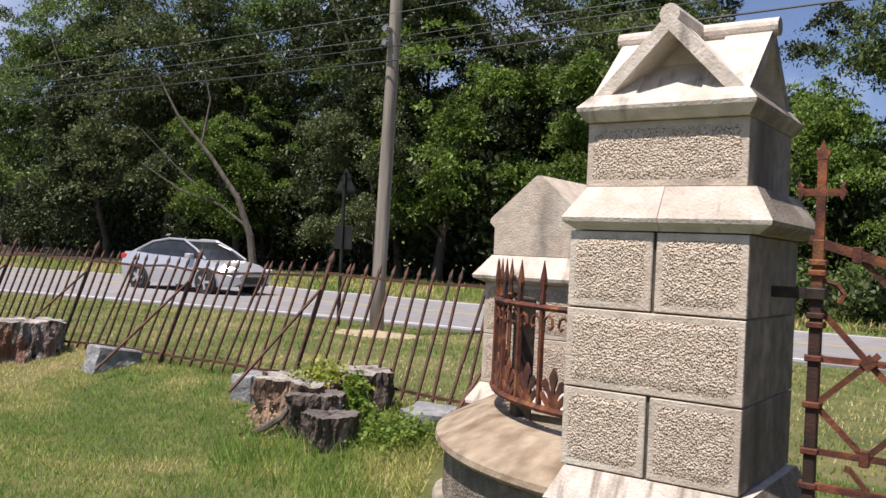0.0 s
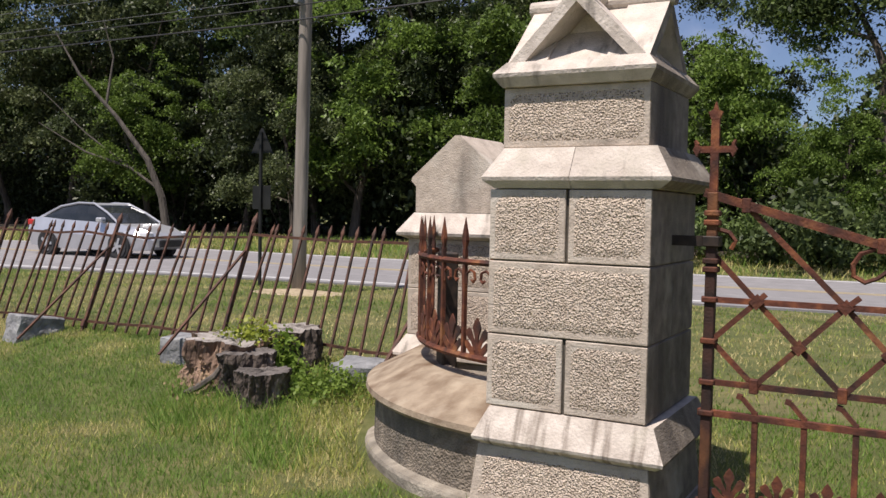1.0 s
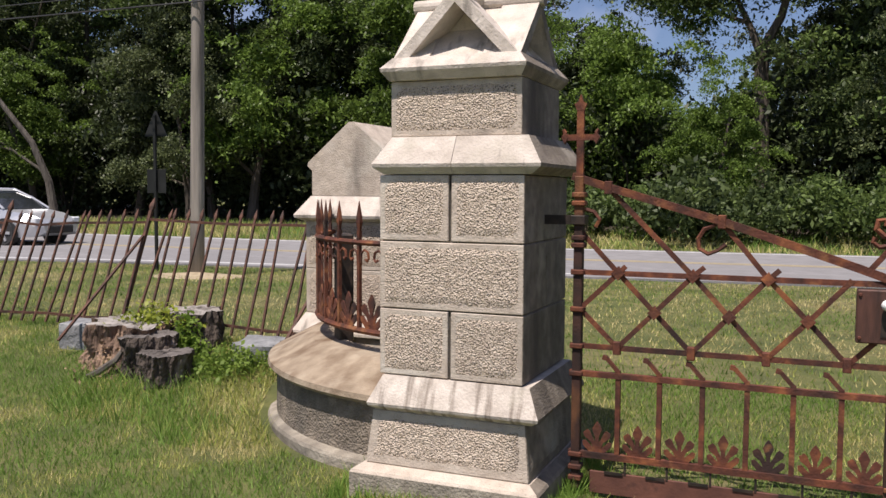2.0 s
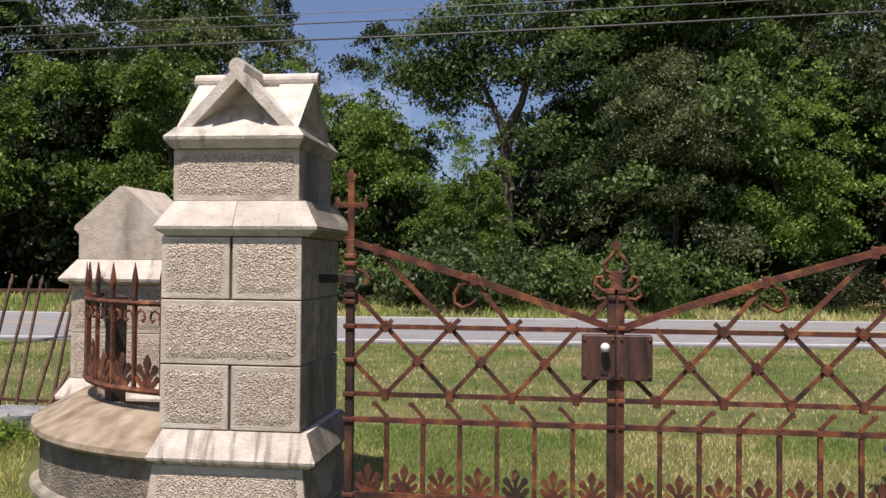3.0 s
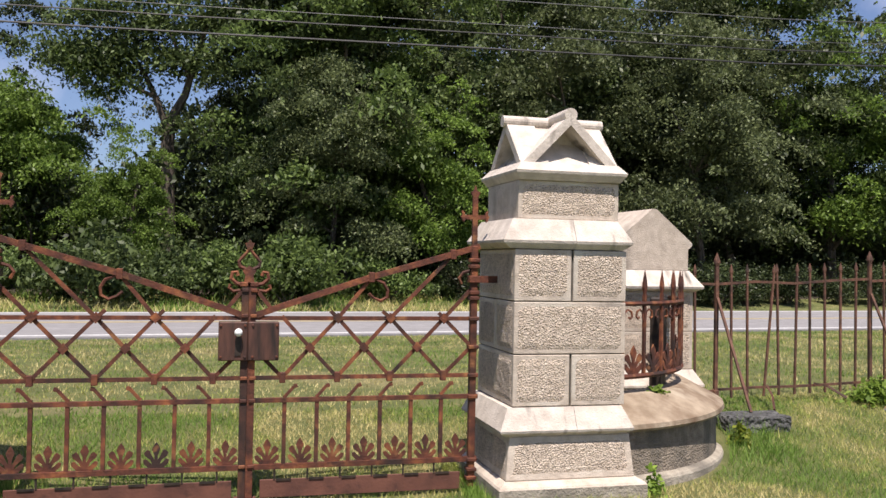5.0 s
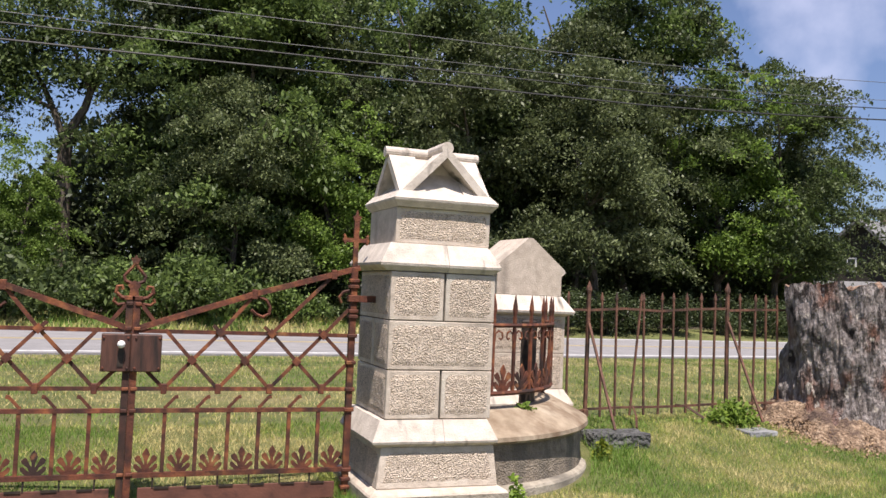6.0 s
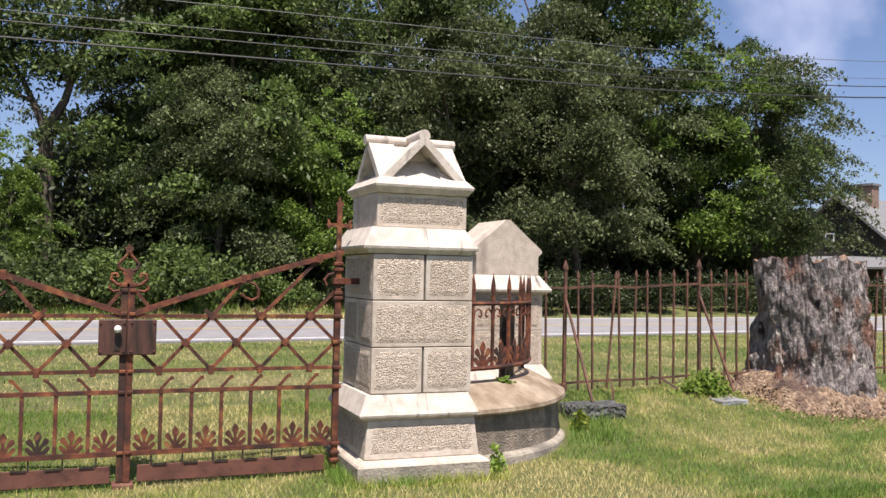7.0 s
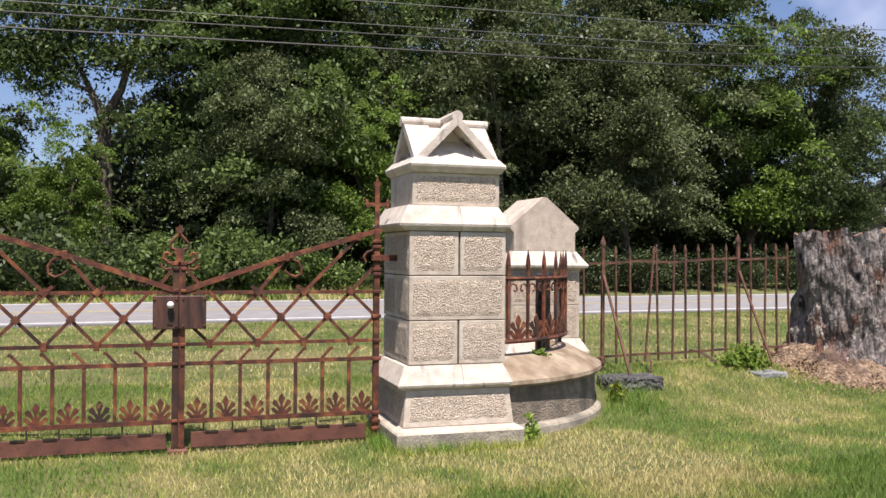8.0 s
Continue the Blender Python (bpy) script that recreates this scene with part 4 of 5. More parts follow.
def tree(name, label, seed, height, radius, leaf, n_leaf, size, at, bare_to=0.22, trunk_r=0.22, skin=None, group="roadside trees", sprays=230):
    """Trunk, limbs and twigs; leaves hang in flat, drooping sprays with gaps between them."""
    t = thing(name, label, "tree", group, at=at)
    rng = random.Random(seed)
    nr = np.random.default_rng(seed)
    bm = bmesh.new()
    main = limb_path(rng, (0, 0, -0.3), (0, 0, 1), height * 0.86, 9, 0.075)
    tube(bm, main, [trunk_r * (1.3 if i == 0 else 1 - 0.098 * i) for i in range(10)], 8)
    ends = []
    for k in range(17):
        i = rng.randint(2, 8)
        a = k * 2.4 + rng.uniform(-0.5, 0.5)
        l = radius * rng.uniform(0.65, 1.05) * (1.12 - 0.065 * i)
        pts = limb_path(rng, main[i], (math.cos(a), math.sin(a), rng.uniform(0.2, 0.8)), l, 5, 0.17)
        r0 = trunk_r * (1 - 0.1 * i) * 0.5
        tube(bm, pts, [r0, r0 * 0.78, r0 * 0.6, r0 * 0.42, r0 * 0.26, r0 * 0.1], 5)
        ends += [(p, a) for p in pts[2:]]
        for q in pts[2:5]:
            b = a + rng.choice((-1, 1)) * rng.uniform(0.5, 1.2)
            tw = limb_path(rng, q, (math.cos(b), math.sin(b), rng.uniform(-0.1, 0.6)), l * rng.uniform(0.25, 0.45), 3, 0.2)
            tube(bm, tw, [r0 * 0.3, r0 * 0.2, r0 * 0.12, 0.004], 4)
            ends += [(p, b) for p in tw[2:]]
    part("trunk", bm, skin or bark, t)
    cl = [(np.array(p), a) for p, a in ends]
    bulge = nr.uniform(0, 6.28, 4)
    while len(cl) < sprays:
        a, w = nr.uniform(0, 6.283), nr.uniform(0, 1) ** 0.85
        prof = math.sin(math.pi * min(1, 0.16 + 0.84 * w)) ** 0.6
        lump = 1 + 0.20 * math.sin(2 * a + bulge[0] + 5 * w) + 0.16 * math.sin(3 * a + bulge[1] - 7 * w) + 0.10 * math.sin(7 * a + bulge[2] + 11 * w)
        rr = radius * prof * lump * nr.uniform(0.55, 1.0)
        cl.append((np.array([math.cos(a) * rr, math.sin(a) * rr, height * (bare_to + (1 - bare_to) * w)]), a))
    per = n_leaf // len(cl)
    cs = []
    for c, a in cl:
        s = radius * nr.uniform(0.10, 0.24)
        m = max(12, int(per * (s / (radius * 0.17)) ** 2))
        u = nr.normal(size=(m, 3)) * np.array([0.55, 0.42, 0.16]) * s
        u[:, 2] -= 0.55 * np.hypot(u[:, 0], u[:, 1]) - 0.2 * s
        ca, sa = math.cos(a), math.sin(a)
        cs.append(c + np.stack([u[:, 0] * ca - u[:, 1] * sa, u[:, 0] * sa + u[:, 1] * ca, u[:, 2] - 0.25 * u[:, 0]], axis=1))
    cs = np.concatenate(cs)
    cs[:, 2] = np.maximum(cs[:, 2], 0.25)
    ob = new("crown", quads("crown", leaf_quads(nr, cs, size, 0.8), leaf))
    ob.parent = t
    return t


def shrub(name, label, seed, w, h, leaf, n, size, at, group="roadside shrubs", category="shrub"):
    t = thing(name, label, category, group, at=at)
    rng, nr = random.Random(seed), np.random.default_rng(seed)
    bm = bmesh.new()
    for k in range(7):
        a = rng.uniform(0, 6.28)
        tube(bm, limb_path(rng, (0, 0, -0.1), (math.cos(a) * 0.5, math.sin(a) * 0.5, 1), h * 0.8, 3, 0.15), [0.03 * h / 2, 0.02 * h / 2, 0.012 * h / 2, 0.004], 5)
    part("stem", bm, bark, t)
    cl = nr.normal(size=(26, 3)) * np.array([w * 0.27, w * 0.27, h * 0.22]) + np.array([0, 0, h * 0.5])
    cs = np.concatenate([c + nr.normal(size=(n // 26, 3)) * h * 0.11 for c in cl])
    cs[:, 2] = np.maximum(cs[:, 2], 0.08)
    ob = new("foliage", quads("foliage", leaf_quads(nr, cs, size), leaf))
    ob.parent = t
    return t


def gz(x, y, d=0.0):
    return (x, y, ground_z(x, y) + d)


T1 = tree("tree", "tall leafy deciduous tree in full summer green", 1, 14, 4.6, LEAF[0], 42000, 0.155, gz(5.6, 25))
T2 = tree("tree", "tall dark oak with a dense crown", 2, 15, 5.2, LEAF[1], 44000, 0.165, gz(12, 27))
T3 = tree("tree", "bright green young maple at the roadside", 3, 10.5, 3.6, LEAF[2], 32000, 0.145, gz(-19, 24.5))
T4 = tree("tree", "broad grey-green tree with drooping leaves", 4, 13, 4.8, LEAF[3], 42000, 0.155, gz(20, 27))
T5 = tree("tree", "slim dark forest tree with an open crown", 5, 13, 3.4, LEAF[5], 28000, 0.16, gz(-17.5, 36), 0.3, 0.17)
MORE = [(T3, -3.9, 27.5, 130, 0.84), (T2, 3.9, 26.2, 20, 0.78), (T5, -6.4, 33, 15, 0.9), (T4, 3.2, 31, 330, 0.9), (T2, 6.2, 27, 75, 0.95), (T3, -6.6, 30, 300, 0.78), (T5, 49.5, 31.5, 60, 0.6), (T1, -15, 34, 30, 1.12), (T4, -14, 33.5, 250, 1.08), (T5, -20, 31.5, 100, 1.2), (T4, -21, 23.2, 190, 0.62),
        (T1, -24, 30, 40, 1.12), (T1, 27, 31, 200, 1.25), (T1, -34, 31, 100, 1.25), (T1, 15, 34, 310, 1.2), (T1, -46, 29, 20, 1.25),
        (T2, -29, 34, 60, 1.1), (T2, 8.2, 33, 140, 1.15), (T2, -40, 35, 250, 1.2), (T2, 22, 34, 10, 1.3), (T2, -18, 33, 95, 0.95),
        (T3, -8.5, 24.5, 80, 0.8), (T3, -30, 24, 210, 0.8), (T3, 9, 23, 150, 0.72), (T3, 27.5, 27, 30, 1.15), (T3, -12.5, 26, 260, 0.95),
        (T4, -13, 31, 70, 0.8), (T4, 8, 29, 160, 1.05), (T4, 14, 24.5, 220, 0.85), (T4, -38, 26, 15, 1.15), (T4, 19, 23.5, 120, 0.8),
        (T5, -22, 26, 50, 1.15), (T5, 3.4, 28, 110, 1.1), (T5, -27, 27, 170, 1.15), (T5, 24, 29, 290, 1.35), (T5, 10, 36, 0, 1.2), (T5, -43, 26, 45, 1.2),
        (T5, -34, 25, 200, 1.1), (T5, -16, 27, 20, 0.9), (T5, 16, 28, 140, 1.0), (T5, 21, 30, 240, 1.05),
        (T4, 34, 29.5, 80, 1.0), (T3, 34.6, 30.8, 10, 0.66), (T4, 4.9, 22.6, 300, 0.6), (T3, -1.2, 22.8, 60, 0.5), (T2, 30, 26.5, 35, 0.85), (T1, -56, 30, 75, 1.25), (T2, -66, 32, 130, 1.25)]
for src, x, y, turn, s in MORE:
    c = copy_thing(src, Matrix.Translation(gz(x, y)) @ Matrix.Rotation(radians(turn), 4, "Z"))
    c.scale = (s, s, s)
S1 = shrub("shrub", "dense green shrub at the roadside", 11, 3.0, 2.0, LEAF[0], 3000, 0.15, gz(3.5, 20))
S2 = shrub("shrub", "low grey-green bush at the roadside", 12, 3.4, 1.6, LEAF[1], 2800, 0.15, gz(-1, 20))
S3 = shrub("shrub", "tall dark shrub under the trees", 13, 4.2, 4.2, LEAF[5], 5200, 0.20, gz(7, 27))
rs = random.Random(8)
# low dark shrubs added in place of the dark hollow under the trees
for i in range(15):
    x = 9.5 + i * 1.75 + rs.uniform(-0.5, 0.5)
    c = copy_thing(S3, Matrix.Translation(gz(x, road_far(x) + rs.uniform(1.5, 2.6), -0.05)) @ Matrix.Rotation(rs.uniform(0, 6.28), 4, "Z"))
    s = rs.uniform(0.26, 0.40)
    c.scale = (s * 1.3, s * 1.3, s)
for i in range(12):
    x = -5.5 + i * 1.25 + rs.uniform(-0.4, 0.4)
    y = road_far(x) + rs.uniform(2.6, 4.0)
    c = copy_thing((S1, S2)[i % 2], Matrix.Translation(gz(x, y)) @ Matrix.Rotation(rs.uniform(0, 6.28), 4, "Z"))
    s = rs.uniform(0.7, 1.15) * (1.0 if x < 5 else 0.7)
    c.scale = (s, s, s)
for i in range(33):
    x = -52 + i * 2.75 + rs.uniform(-0.9, 0.9)
    y = max(road_far(x), 17.0) + rs.uniform(8.5, 13)
    c = copy_thing(S3, Matrix.Translation(gz(x, y)) @ Matrix.Rotation(rs.uniform(0, 6.28), 4, "Z"))
    s = rs.uniform(0.8, 1.2)
    c.scale = (s, s, s)


def conifer(at, height, seed):
    t = thing("conifer", "tall dark spruce with drooping boughs", "conifer", "roadside trees", at=at)
    rng, nr = random.Random(seed), np.random.default_rng(seed)
    bm = bmesh.new()
    tube(bm, [(0, 0, -0.3), (0.05, 0, height * 0.5), (0, 0, height)], [0.22, 0.14, 0.02], 7)
    cs = []
    for k in range(70):
        z = height * (0.22 + 0.76 * k / 70)
        l = (height - z) * 0.30 + 0.35
        a = k * 2.4 + rng.uniform(-0.3, 0.3)
        end = Vector((math.cos(a) * l, math.sin(a) * l, z - l * 0.28))
        tube(bm, [(0, 0, z), end], [0.03, 0.008], 4)
        u = nr.uniform(0.15, 1, (110, 1)) ** 0.7
        cs.append(np.array([0, 0, z]) + u * (np.array(end) - np.array([0, 0, z])) + nr.normal(size=(110, 3)) * np.array([0.13, 0.13, 0.10]) - u * np.array([0, 0, 0.12]))
    part("trunk", bm, bark, t)
    ob = new("foliage", quads("foliage", leaf_quads(nr, np.concatenate(cs), 0.24, 0.2, 0.3), LEAF[4]))
    ob.parent = t


conifer(gz(-37, 27.5), 16.5, 3)
conifer(gz(-12.5, 38), 15.5, 4)


def leaning_tree():
    t = thing("leaning_tree", "pale-barked leaning tree with bare forked branches", "tree", "roadside trees", at=gz(-27.3, 22.6))
    bm = bmesh.new()
    tube(bm, [(0, 0, -0.3), (-0.25, -0.1, 1.5), (-0.8, -0.4, 3.1), (-2.0, -1.0, 4.9), (-3.3, -1.8, 6.6), (-4.2, -2.3, 8.4)], [0.20, 0.16, 0.13, 0.09, 0.06, 0.025], 8)
    part("trunk", bm, bark_pale, t)
    for pts in ([(-0.3, -0.1, 1.8), (-1.6, -0.7, 2.8), (-3.2, -1.6, 4.2), (-4.8, -2.6, 6.0)], [(-1.6, -0.7, 2.8), (-3.2, -1.6, 3.4), (-4.9, -2.6, 4.6)],
                [(-2.4, -1.2, 5.4), (-2.2, -1.0, 7.4), (-2.6, -1.2, 9.0)]):
        bm = bmesh.new()
        tube(bm, pts, [0.07 - 0.06 * i / (len(pts) - 1) for i in range(len(pts))], 6)
        part("branch", bm, bark_pale, t)


leaning_tree()


def forked_tree():
    """A dark trunk that forks, with sky between its limbs."""
    t = thing("forked_tree", "dark forked tree with sky between its limbs", "tree", "roadside trees", at=gz(-0.35, 27.0))
    bm = bmesh.new()
    tube(bm, [(0, 0, -0.3), (0.05, 0, 2.5), (-0.02, 0, 5.2), (0.10, 0, 6.2)], [0.34, 0.27, 0.23, 0.20], 9)
    part("trunk", bm, bark, t)
    rng, nr = random.Random(41), np.random.default_rng(41)
    tips = []
    for pts, r in (([(0.0, 0, 5.6), (-0.35, 0.1, 6.6), (-0.85, 0.3, 7.7), (-1.7, 0.4, 8.9), (-2.6, 0.4, 9.8)], 0.15),
                   ([(0.08, 0, 6.1), (0.55, 0, 7.0), (0.85, 0.1, 8.2), (1.3, 0.2, 9.8), (1.6, 0.2, 11.4)], 0.18),
                   ([(-0.5, 0.1, 6.9), (-1.2, 0.2, 7.2), (-2.2, 0.4, 7.9), (-3.2, 0.5, 8.3)], 0.08),
                   ([(0.7, 0, 7.6), (0.3, 0, 8.5), (-0.2, 0, 9.6), (-0.6, 0, 10.8)], 0.09)):
        bm = bmesh.new()
        tube(bm, pts, [r * (1 - 0.85 * i / (len(pts) - 1)) for i in range(len(pts))], 7)
        for p in pts[2:]:
            for _ in range(3):
                a = rng.uniform(0, 6.28)
                tw = limb_path(rng, p, (math.cos(a), math.sin(a) * 0.6, rng.uniform(0.0, 0.8)), rng.uniform(0.7, 1.5), 3, 0.2)
                tube(bm, tw, [r * 0.22, r * 0.15, r * 0.1, 0.005], 4)
                tips += tw[1:]
        part("limb", bm, bark, t)
    cs = []
    for p in tips:
        if p.z > 8.3 or abs(p.x) > 1.5:
            u = nr.normal(size=(260, 3)) * np.array([0.62, 0.62, 0.18])
            u[:, 2] -= 0.5 * np.hypot(u[:, 0], u[:, 1])
            cs.append(np.array(p) + u)
    ob = new("crown", quads("crown", leaf_quads(nr, np.concatenate(cs), 0.15, 0.8), LEAF[1]))
    ob.parent = t


forked_tree()


def far_woods():
    nr = np.random.default_rng(31)
    n = 70000
    x = nr.uniform(-95, 39, n)
    y = nr.uniform(35, 46, n)
    top = 7.5 + 2.0 * np.sin(x * 0.35) + 1.2 * np.sin(x * 0.9 + 2)
    top = np.where(x > 36, 4.0, top)
    z = nr.uniform(0, 1, n) ** 0.8 * top + 0.3
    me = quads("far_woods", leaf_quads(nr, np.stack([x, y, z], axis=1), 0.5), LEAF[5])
    return tagged(new("far_woods", me), "dark dense woodland behind the roadside trees", "woods", kind="stuff")


far_woods()
far2 = np.random.default_rng(32)
n2 = 14000
fx = far2.uniform(34, 120, n2)
me = quads("distant_treeline", leaf_quads(far2, np.stack([fx, far2.uniform(62, 74, n2), far2.uniform(0, 1, n2) * (7 + 1.5 * np.sin(fx * 0.5)) + 0.3], axis=1), 0.8), LEAF[0])
tagged(new("distant_treeline", me), "distant line of green trees beyond the house", "woods", kind="stuff")


# ---- utility pole, wires, sign ----
PX, PY = -7.95, 7.35
pole = thing("utility_pole", "tall weathered wooden utility pole beside the road", "utility pole", at=gz(PX, PY, 0))
bm = bmesh.new()
tube(bm, [(0, 0, -0.4), (0.02, 0, 1.0), (0.10, 0, 5), (0.2, 0, 10.5)], [0.122, 0.114, 0.100, 0.084], 14)
part("shaft", bm, pole_wood, pole, smooth=True)
bm = bmesh.new()
box(bm, -0.9, 1.1, -0.05, 0.05, 9.3, 9.42, 0.01)
part("crossarm", bm, pole_wood, pole)
bm = bmesh.new()
box(bm, -0.06, 0.3, -0.95, 0.95, 8.60 - gz(PX, PY)[2] - 0.13, 8.60 - gz(PX, PY)[2] - 0.004, 0.01)
part("side_arm", bm, pole_wood, pole)
for z in (4.68, 4.91):
    bm = bmesh.new()
    tube(bm, [(0.08, -0.06, z), (0.08, -0.24, z)], 0.05, 8)
    part("insulator", bm, galv, pole)


def wire(z, sag, r, mat, label, dy=0.0):
    bm = bmesh.new()
    spans = [(PX - 42, PX), (PX, PX + 44), (PX + 44, PX + 88)]
    pts = []
    for a, b in spans:
        for k in range(24):
            u = k / 24
            x = a + (b - a) * u
            rise = float(np.interp(x, (PX - 42, PX, 0.0, 6.4, 11, 15.4, PX + 44, PX + 88), (0.2, 0.0, 0.14, 0.32, 0.45, 0.74, 2.6, 6.0)))
            pts.append((x, PY + dy, z + rise - sag * u * (1 - u)))
    tube(bm, pts, r, 5)
    w = new("power_line", mesh_of(bm, "power_line", mat))
    return tagged(w, label, "power line", "overhead lines")


wire(4.68, 0.04, 0.014, wire_black, "thick black overhead cable strung along the road", -0.2)
wire(4.91, 0.04, 0.010, wire_black, "black overhead cable strung along the road", -0.2)
wire(5.16, 0.06, 0.0055, wire_grey, "thin pale overhead wire strung along the road", 0.15)
wire(5.44, 0.06, 0.006, wire_grey, "thin pale overhead wire strung along the road", -0.2)
wire(8.6, 0.5, 0.008, wire_black, "high thin overhead wire", 0.6)

sg = thing("road_sign", "dark back of a triangular road sign on a post", "road sign", at=gz(-9.35, 8.0))
bm = bmesh.new()
box(bm, -0.025, 0.025, -0.02, 0.02, -0.3, 2.75)
part("post", bm, sign_back, sg)
bm = bmesh.new()
plate(bm, [(-0.25, 2.38), (0.25, 2.38), (0.02, 2.82), (-0.02, 2.82)], 0.025, 0.035)
part("triangle_plate", bm, sign_back, sg)
bm = bmesh.new()
box(bm, -0.21, 0.21, 0.025, 0.035, 1.38, 1.80, 0.003)
part("small_plate", bm, sign_back, sg)


# ---- house behind the trees ----
def far_house():
    h = thing("house", "dark brown-sided house with a grey gabled roof and brick chimney", "house", at=(44.85, 35.8, -0.7))
    h.rotation_euler = (0, 0, radians(-72))
    bm = bmesh.new()
    plate(bm, [(-2.8, 0), (2.8, 0), (2.8, 5.3), (0, 7.7), (-2.8, 5.3)], 0, 8)
    part("wall", bm, siding, h)
    for s in (-1, 1):
        bm = bmesh.new()
        rings(bm, [[(s * 3.3, y, 4.88), (s * 3.3, y, 5.06), (0, y, 7.98), (0, y, 7.76)] for y in (-0.45, 8.45)])
        part("roof", bm, shingle, h, "grey shingle roof slope")
    bm = bmesh.new()
    box(bm, -0.2, 0.8, 3.0, 4.0, 6.4, 8.7, 0.02)
    part("chimney", bm, brick, h, "brick chimney")
    bm = bmesh.new()
    box(bm, -0.3, 0.9, 2.9, 4.1, 8.7, 8.85)
    part("chimney_cap", bm, shingle, h)
    for x in (-0.9,):
        bm = bmesh.new()
        box(bm, x + 0.15, x + 0.75, -0.06, 0.05, 4.6, 5.5)
        f = part("window", bm, white_trim, h, "white-framed sash window")
        for z in (4.68, 5.09):
            bm = bmesh.new()
            box(bm, x + 0.23, x + 0.67, -0.08, -0.062, z, z + 0.33)
            part("pane", bm, dark_pane, f)
    bm = bmesh.new()
    rings(bm, [[(-2.9, -2.0, 3.2), (4.0, -2.0, 3.2), (4.0, -0.01, 3.9), (-2.9, -0.01, 3.9)], [(-2.9, -2.0, 3.32), (4.0, -2.0, 3.32), (4.0, -0.01, 4.02), (-2.9, -0.01, 4.02)]])
    part("porch_roof", bm, shingle, h, "pale grey porch roof")
    for x in (-2.6, 0.6, 3.8):
        bm = bmesh.new()
        box(bm, x - 0.08, x + 0.08, -1.9, -1.74, 0, 3.24)
        part("porch_post", bm, white_trim, h)
    return h


far_house()


# ---- stumps and stones ----
def stump(name, label, seed, r, h, at, mats, lumps=0.2, flare=1.35, n=40, m=16, hollow=True, lean=(0, 0)):
    """A weathered stump: furrowed side, ragged rim and a sunken top."""
    s = thing(name, label, "tree stump", "old tree stumps", at=at)
    bm = bmesh.new()
    loops = []
    for j in range(m + 1):
        v = j / m
        lp = []
        for i in range(n):
            a = 2 * math.pi * i / n
            c, q = math.cos(a), math.sin(a)
            rag = noise.noise((c * 2.2 + seed, q * 2.2, 0)) * 0.07 * h + noise.noise((c * 7 + seed, q * 7, 4)) * 0.045 * h
            z = -0.12 + (h + 0.12 + rag * v) * v
            f = 1 + (flare - 1) * (1 - v) ** 4 + 0.05 * v
            w = v * h / r
            k = noise.noise((c * 1.8 + seed, q * 1.8, w * 0.7)) * lumps + noise.noise((c * 6 + seed, q * 6, w * 2.4)) * lumps * 0.5
            k += noise.noise((c * 15 + seed, q * 15, w * 4)) * lumps * 0.24 + noise.noise((c * 34 + seed, q * 34, w * 8)) * lumps * 0.14
            rr = r * f * (1 + k)
            lp.append((rr * c + lean[0] * v, rr * q + lean[1] * v, z))
        loops.append(lp)
    rings(bm, loops, cap=False)
    part("side", bm, mats[0], s)
    bm = bmesh.new()
    top = loops[-1]
    inner = []
    for k in (1.0, 0.8, 0.55, 0.3, 0.08):
        inner.append([(lean[0] + (x - lean[0]) * k * (1.004 if k == 1 else 1), lean[1] + (y - lean[1]) * k,
                       z - (0 if k == 1 else (0.05 + 0.10 * (1 - k)) * h * (0.5 if hollow else 0.12)
                            + 0.04 * h * noise.noise((x * 6, y * 6, seed + k)))) for x, y, z in top])
    rings(bm, inner, cap=False)
    bm.faces.new([v for v in bm.verts][-n:])
    part("top", bm, mats[1], s)
    return s


stump("tree_stump", "tall thick rotten grey stump with red crumbling patches", 3.0, 0.585, 1.63, gz(9.66, 1.95, 0), (stump_bark, stump_red), 0.19, 1.45, 150, 52)
stump("tree_stump", "low hollow furrowed stump, main trunk of a cluster", 5.0, 0.37, 0.35, gz(-4.12, 1.75, 0), (stump_red, stump_wood), 0.42, 1.35, 84, 14)
stump("tree_stump", "small dark sawn stump in a cluster", 6.0, 0.20, 0.25, gz(-3.45, 1.36, 0), (stump_dark, stump_dark_top), 0.36, 1.22, 60, 12, False)
stump("tree_stump", "small dark sawn stump beside the hollow one", 7.0, 0.20, 0.33, gz(-3.76, 1.50, 0), (stump_dark, stump_dark_top), 0.40, 1.15, 60, 12, False)
stump("tree_stump", "rounded grey stump overgrown by weeds", 8.0, 0.27, 0.36, gz(-3.84, 2.15, 0), (stump_dark, stump_wood), 0.34, 1.15, 60, 12, False)
stump("tree_stump", "pale furrowed sawn stump near the fence", 9.0, 0.39, 0.40, gz(-8.68, 1.87, 0), (stump_bark, stump_wood), 0.34, 1.15, 90, 14, False)


stick = thing("broken_root", "bleached broken root lying against the hollow stump", "dead wood", at=gz(-3.98, 1.22, 0.02))
bm = bmesh.new()
tube(bm, [(-0.20, -0.02, 0.0), (-0.10, 0.05, 0.06), (0.02, 0.11, 0.15), (0.08, 0.16, 0.27)], [0.022, 0.03, 0.027, 0.016], 7)
part("root", bm, bark_pale, stick)


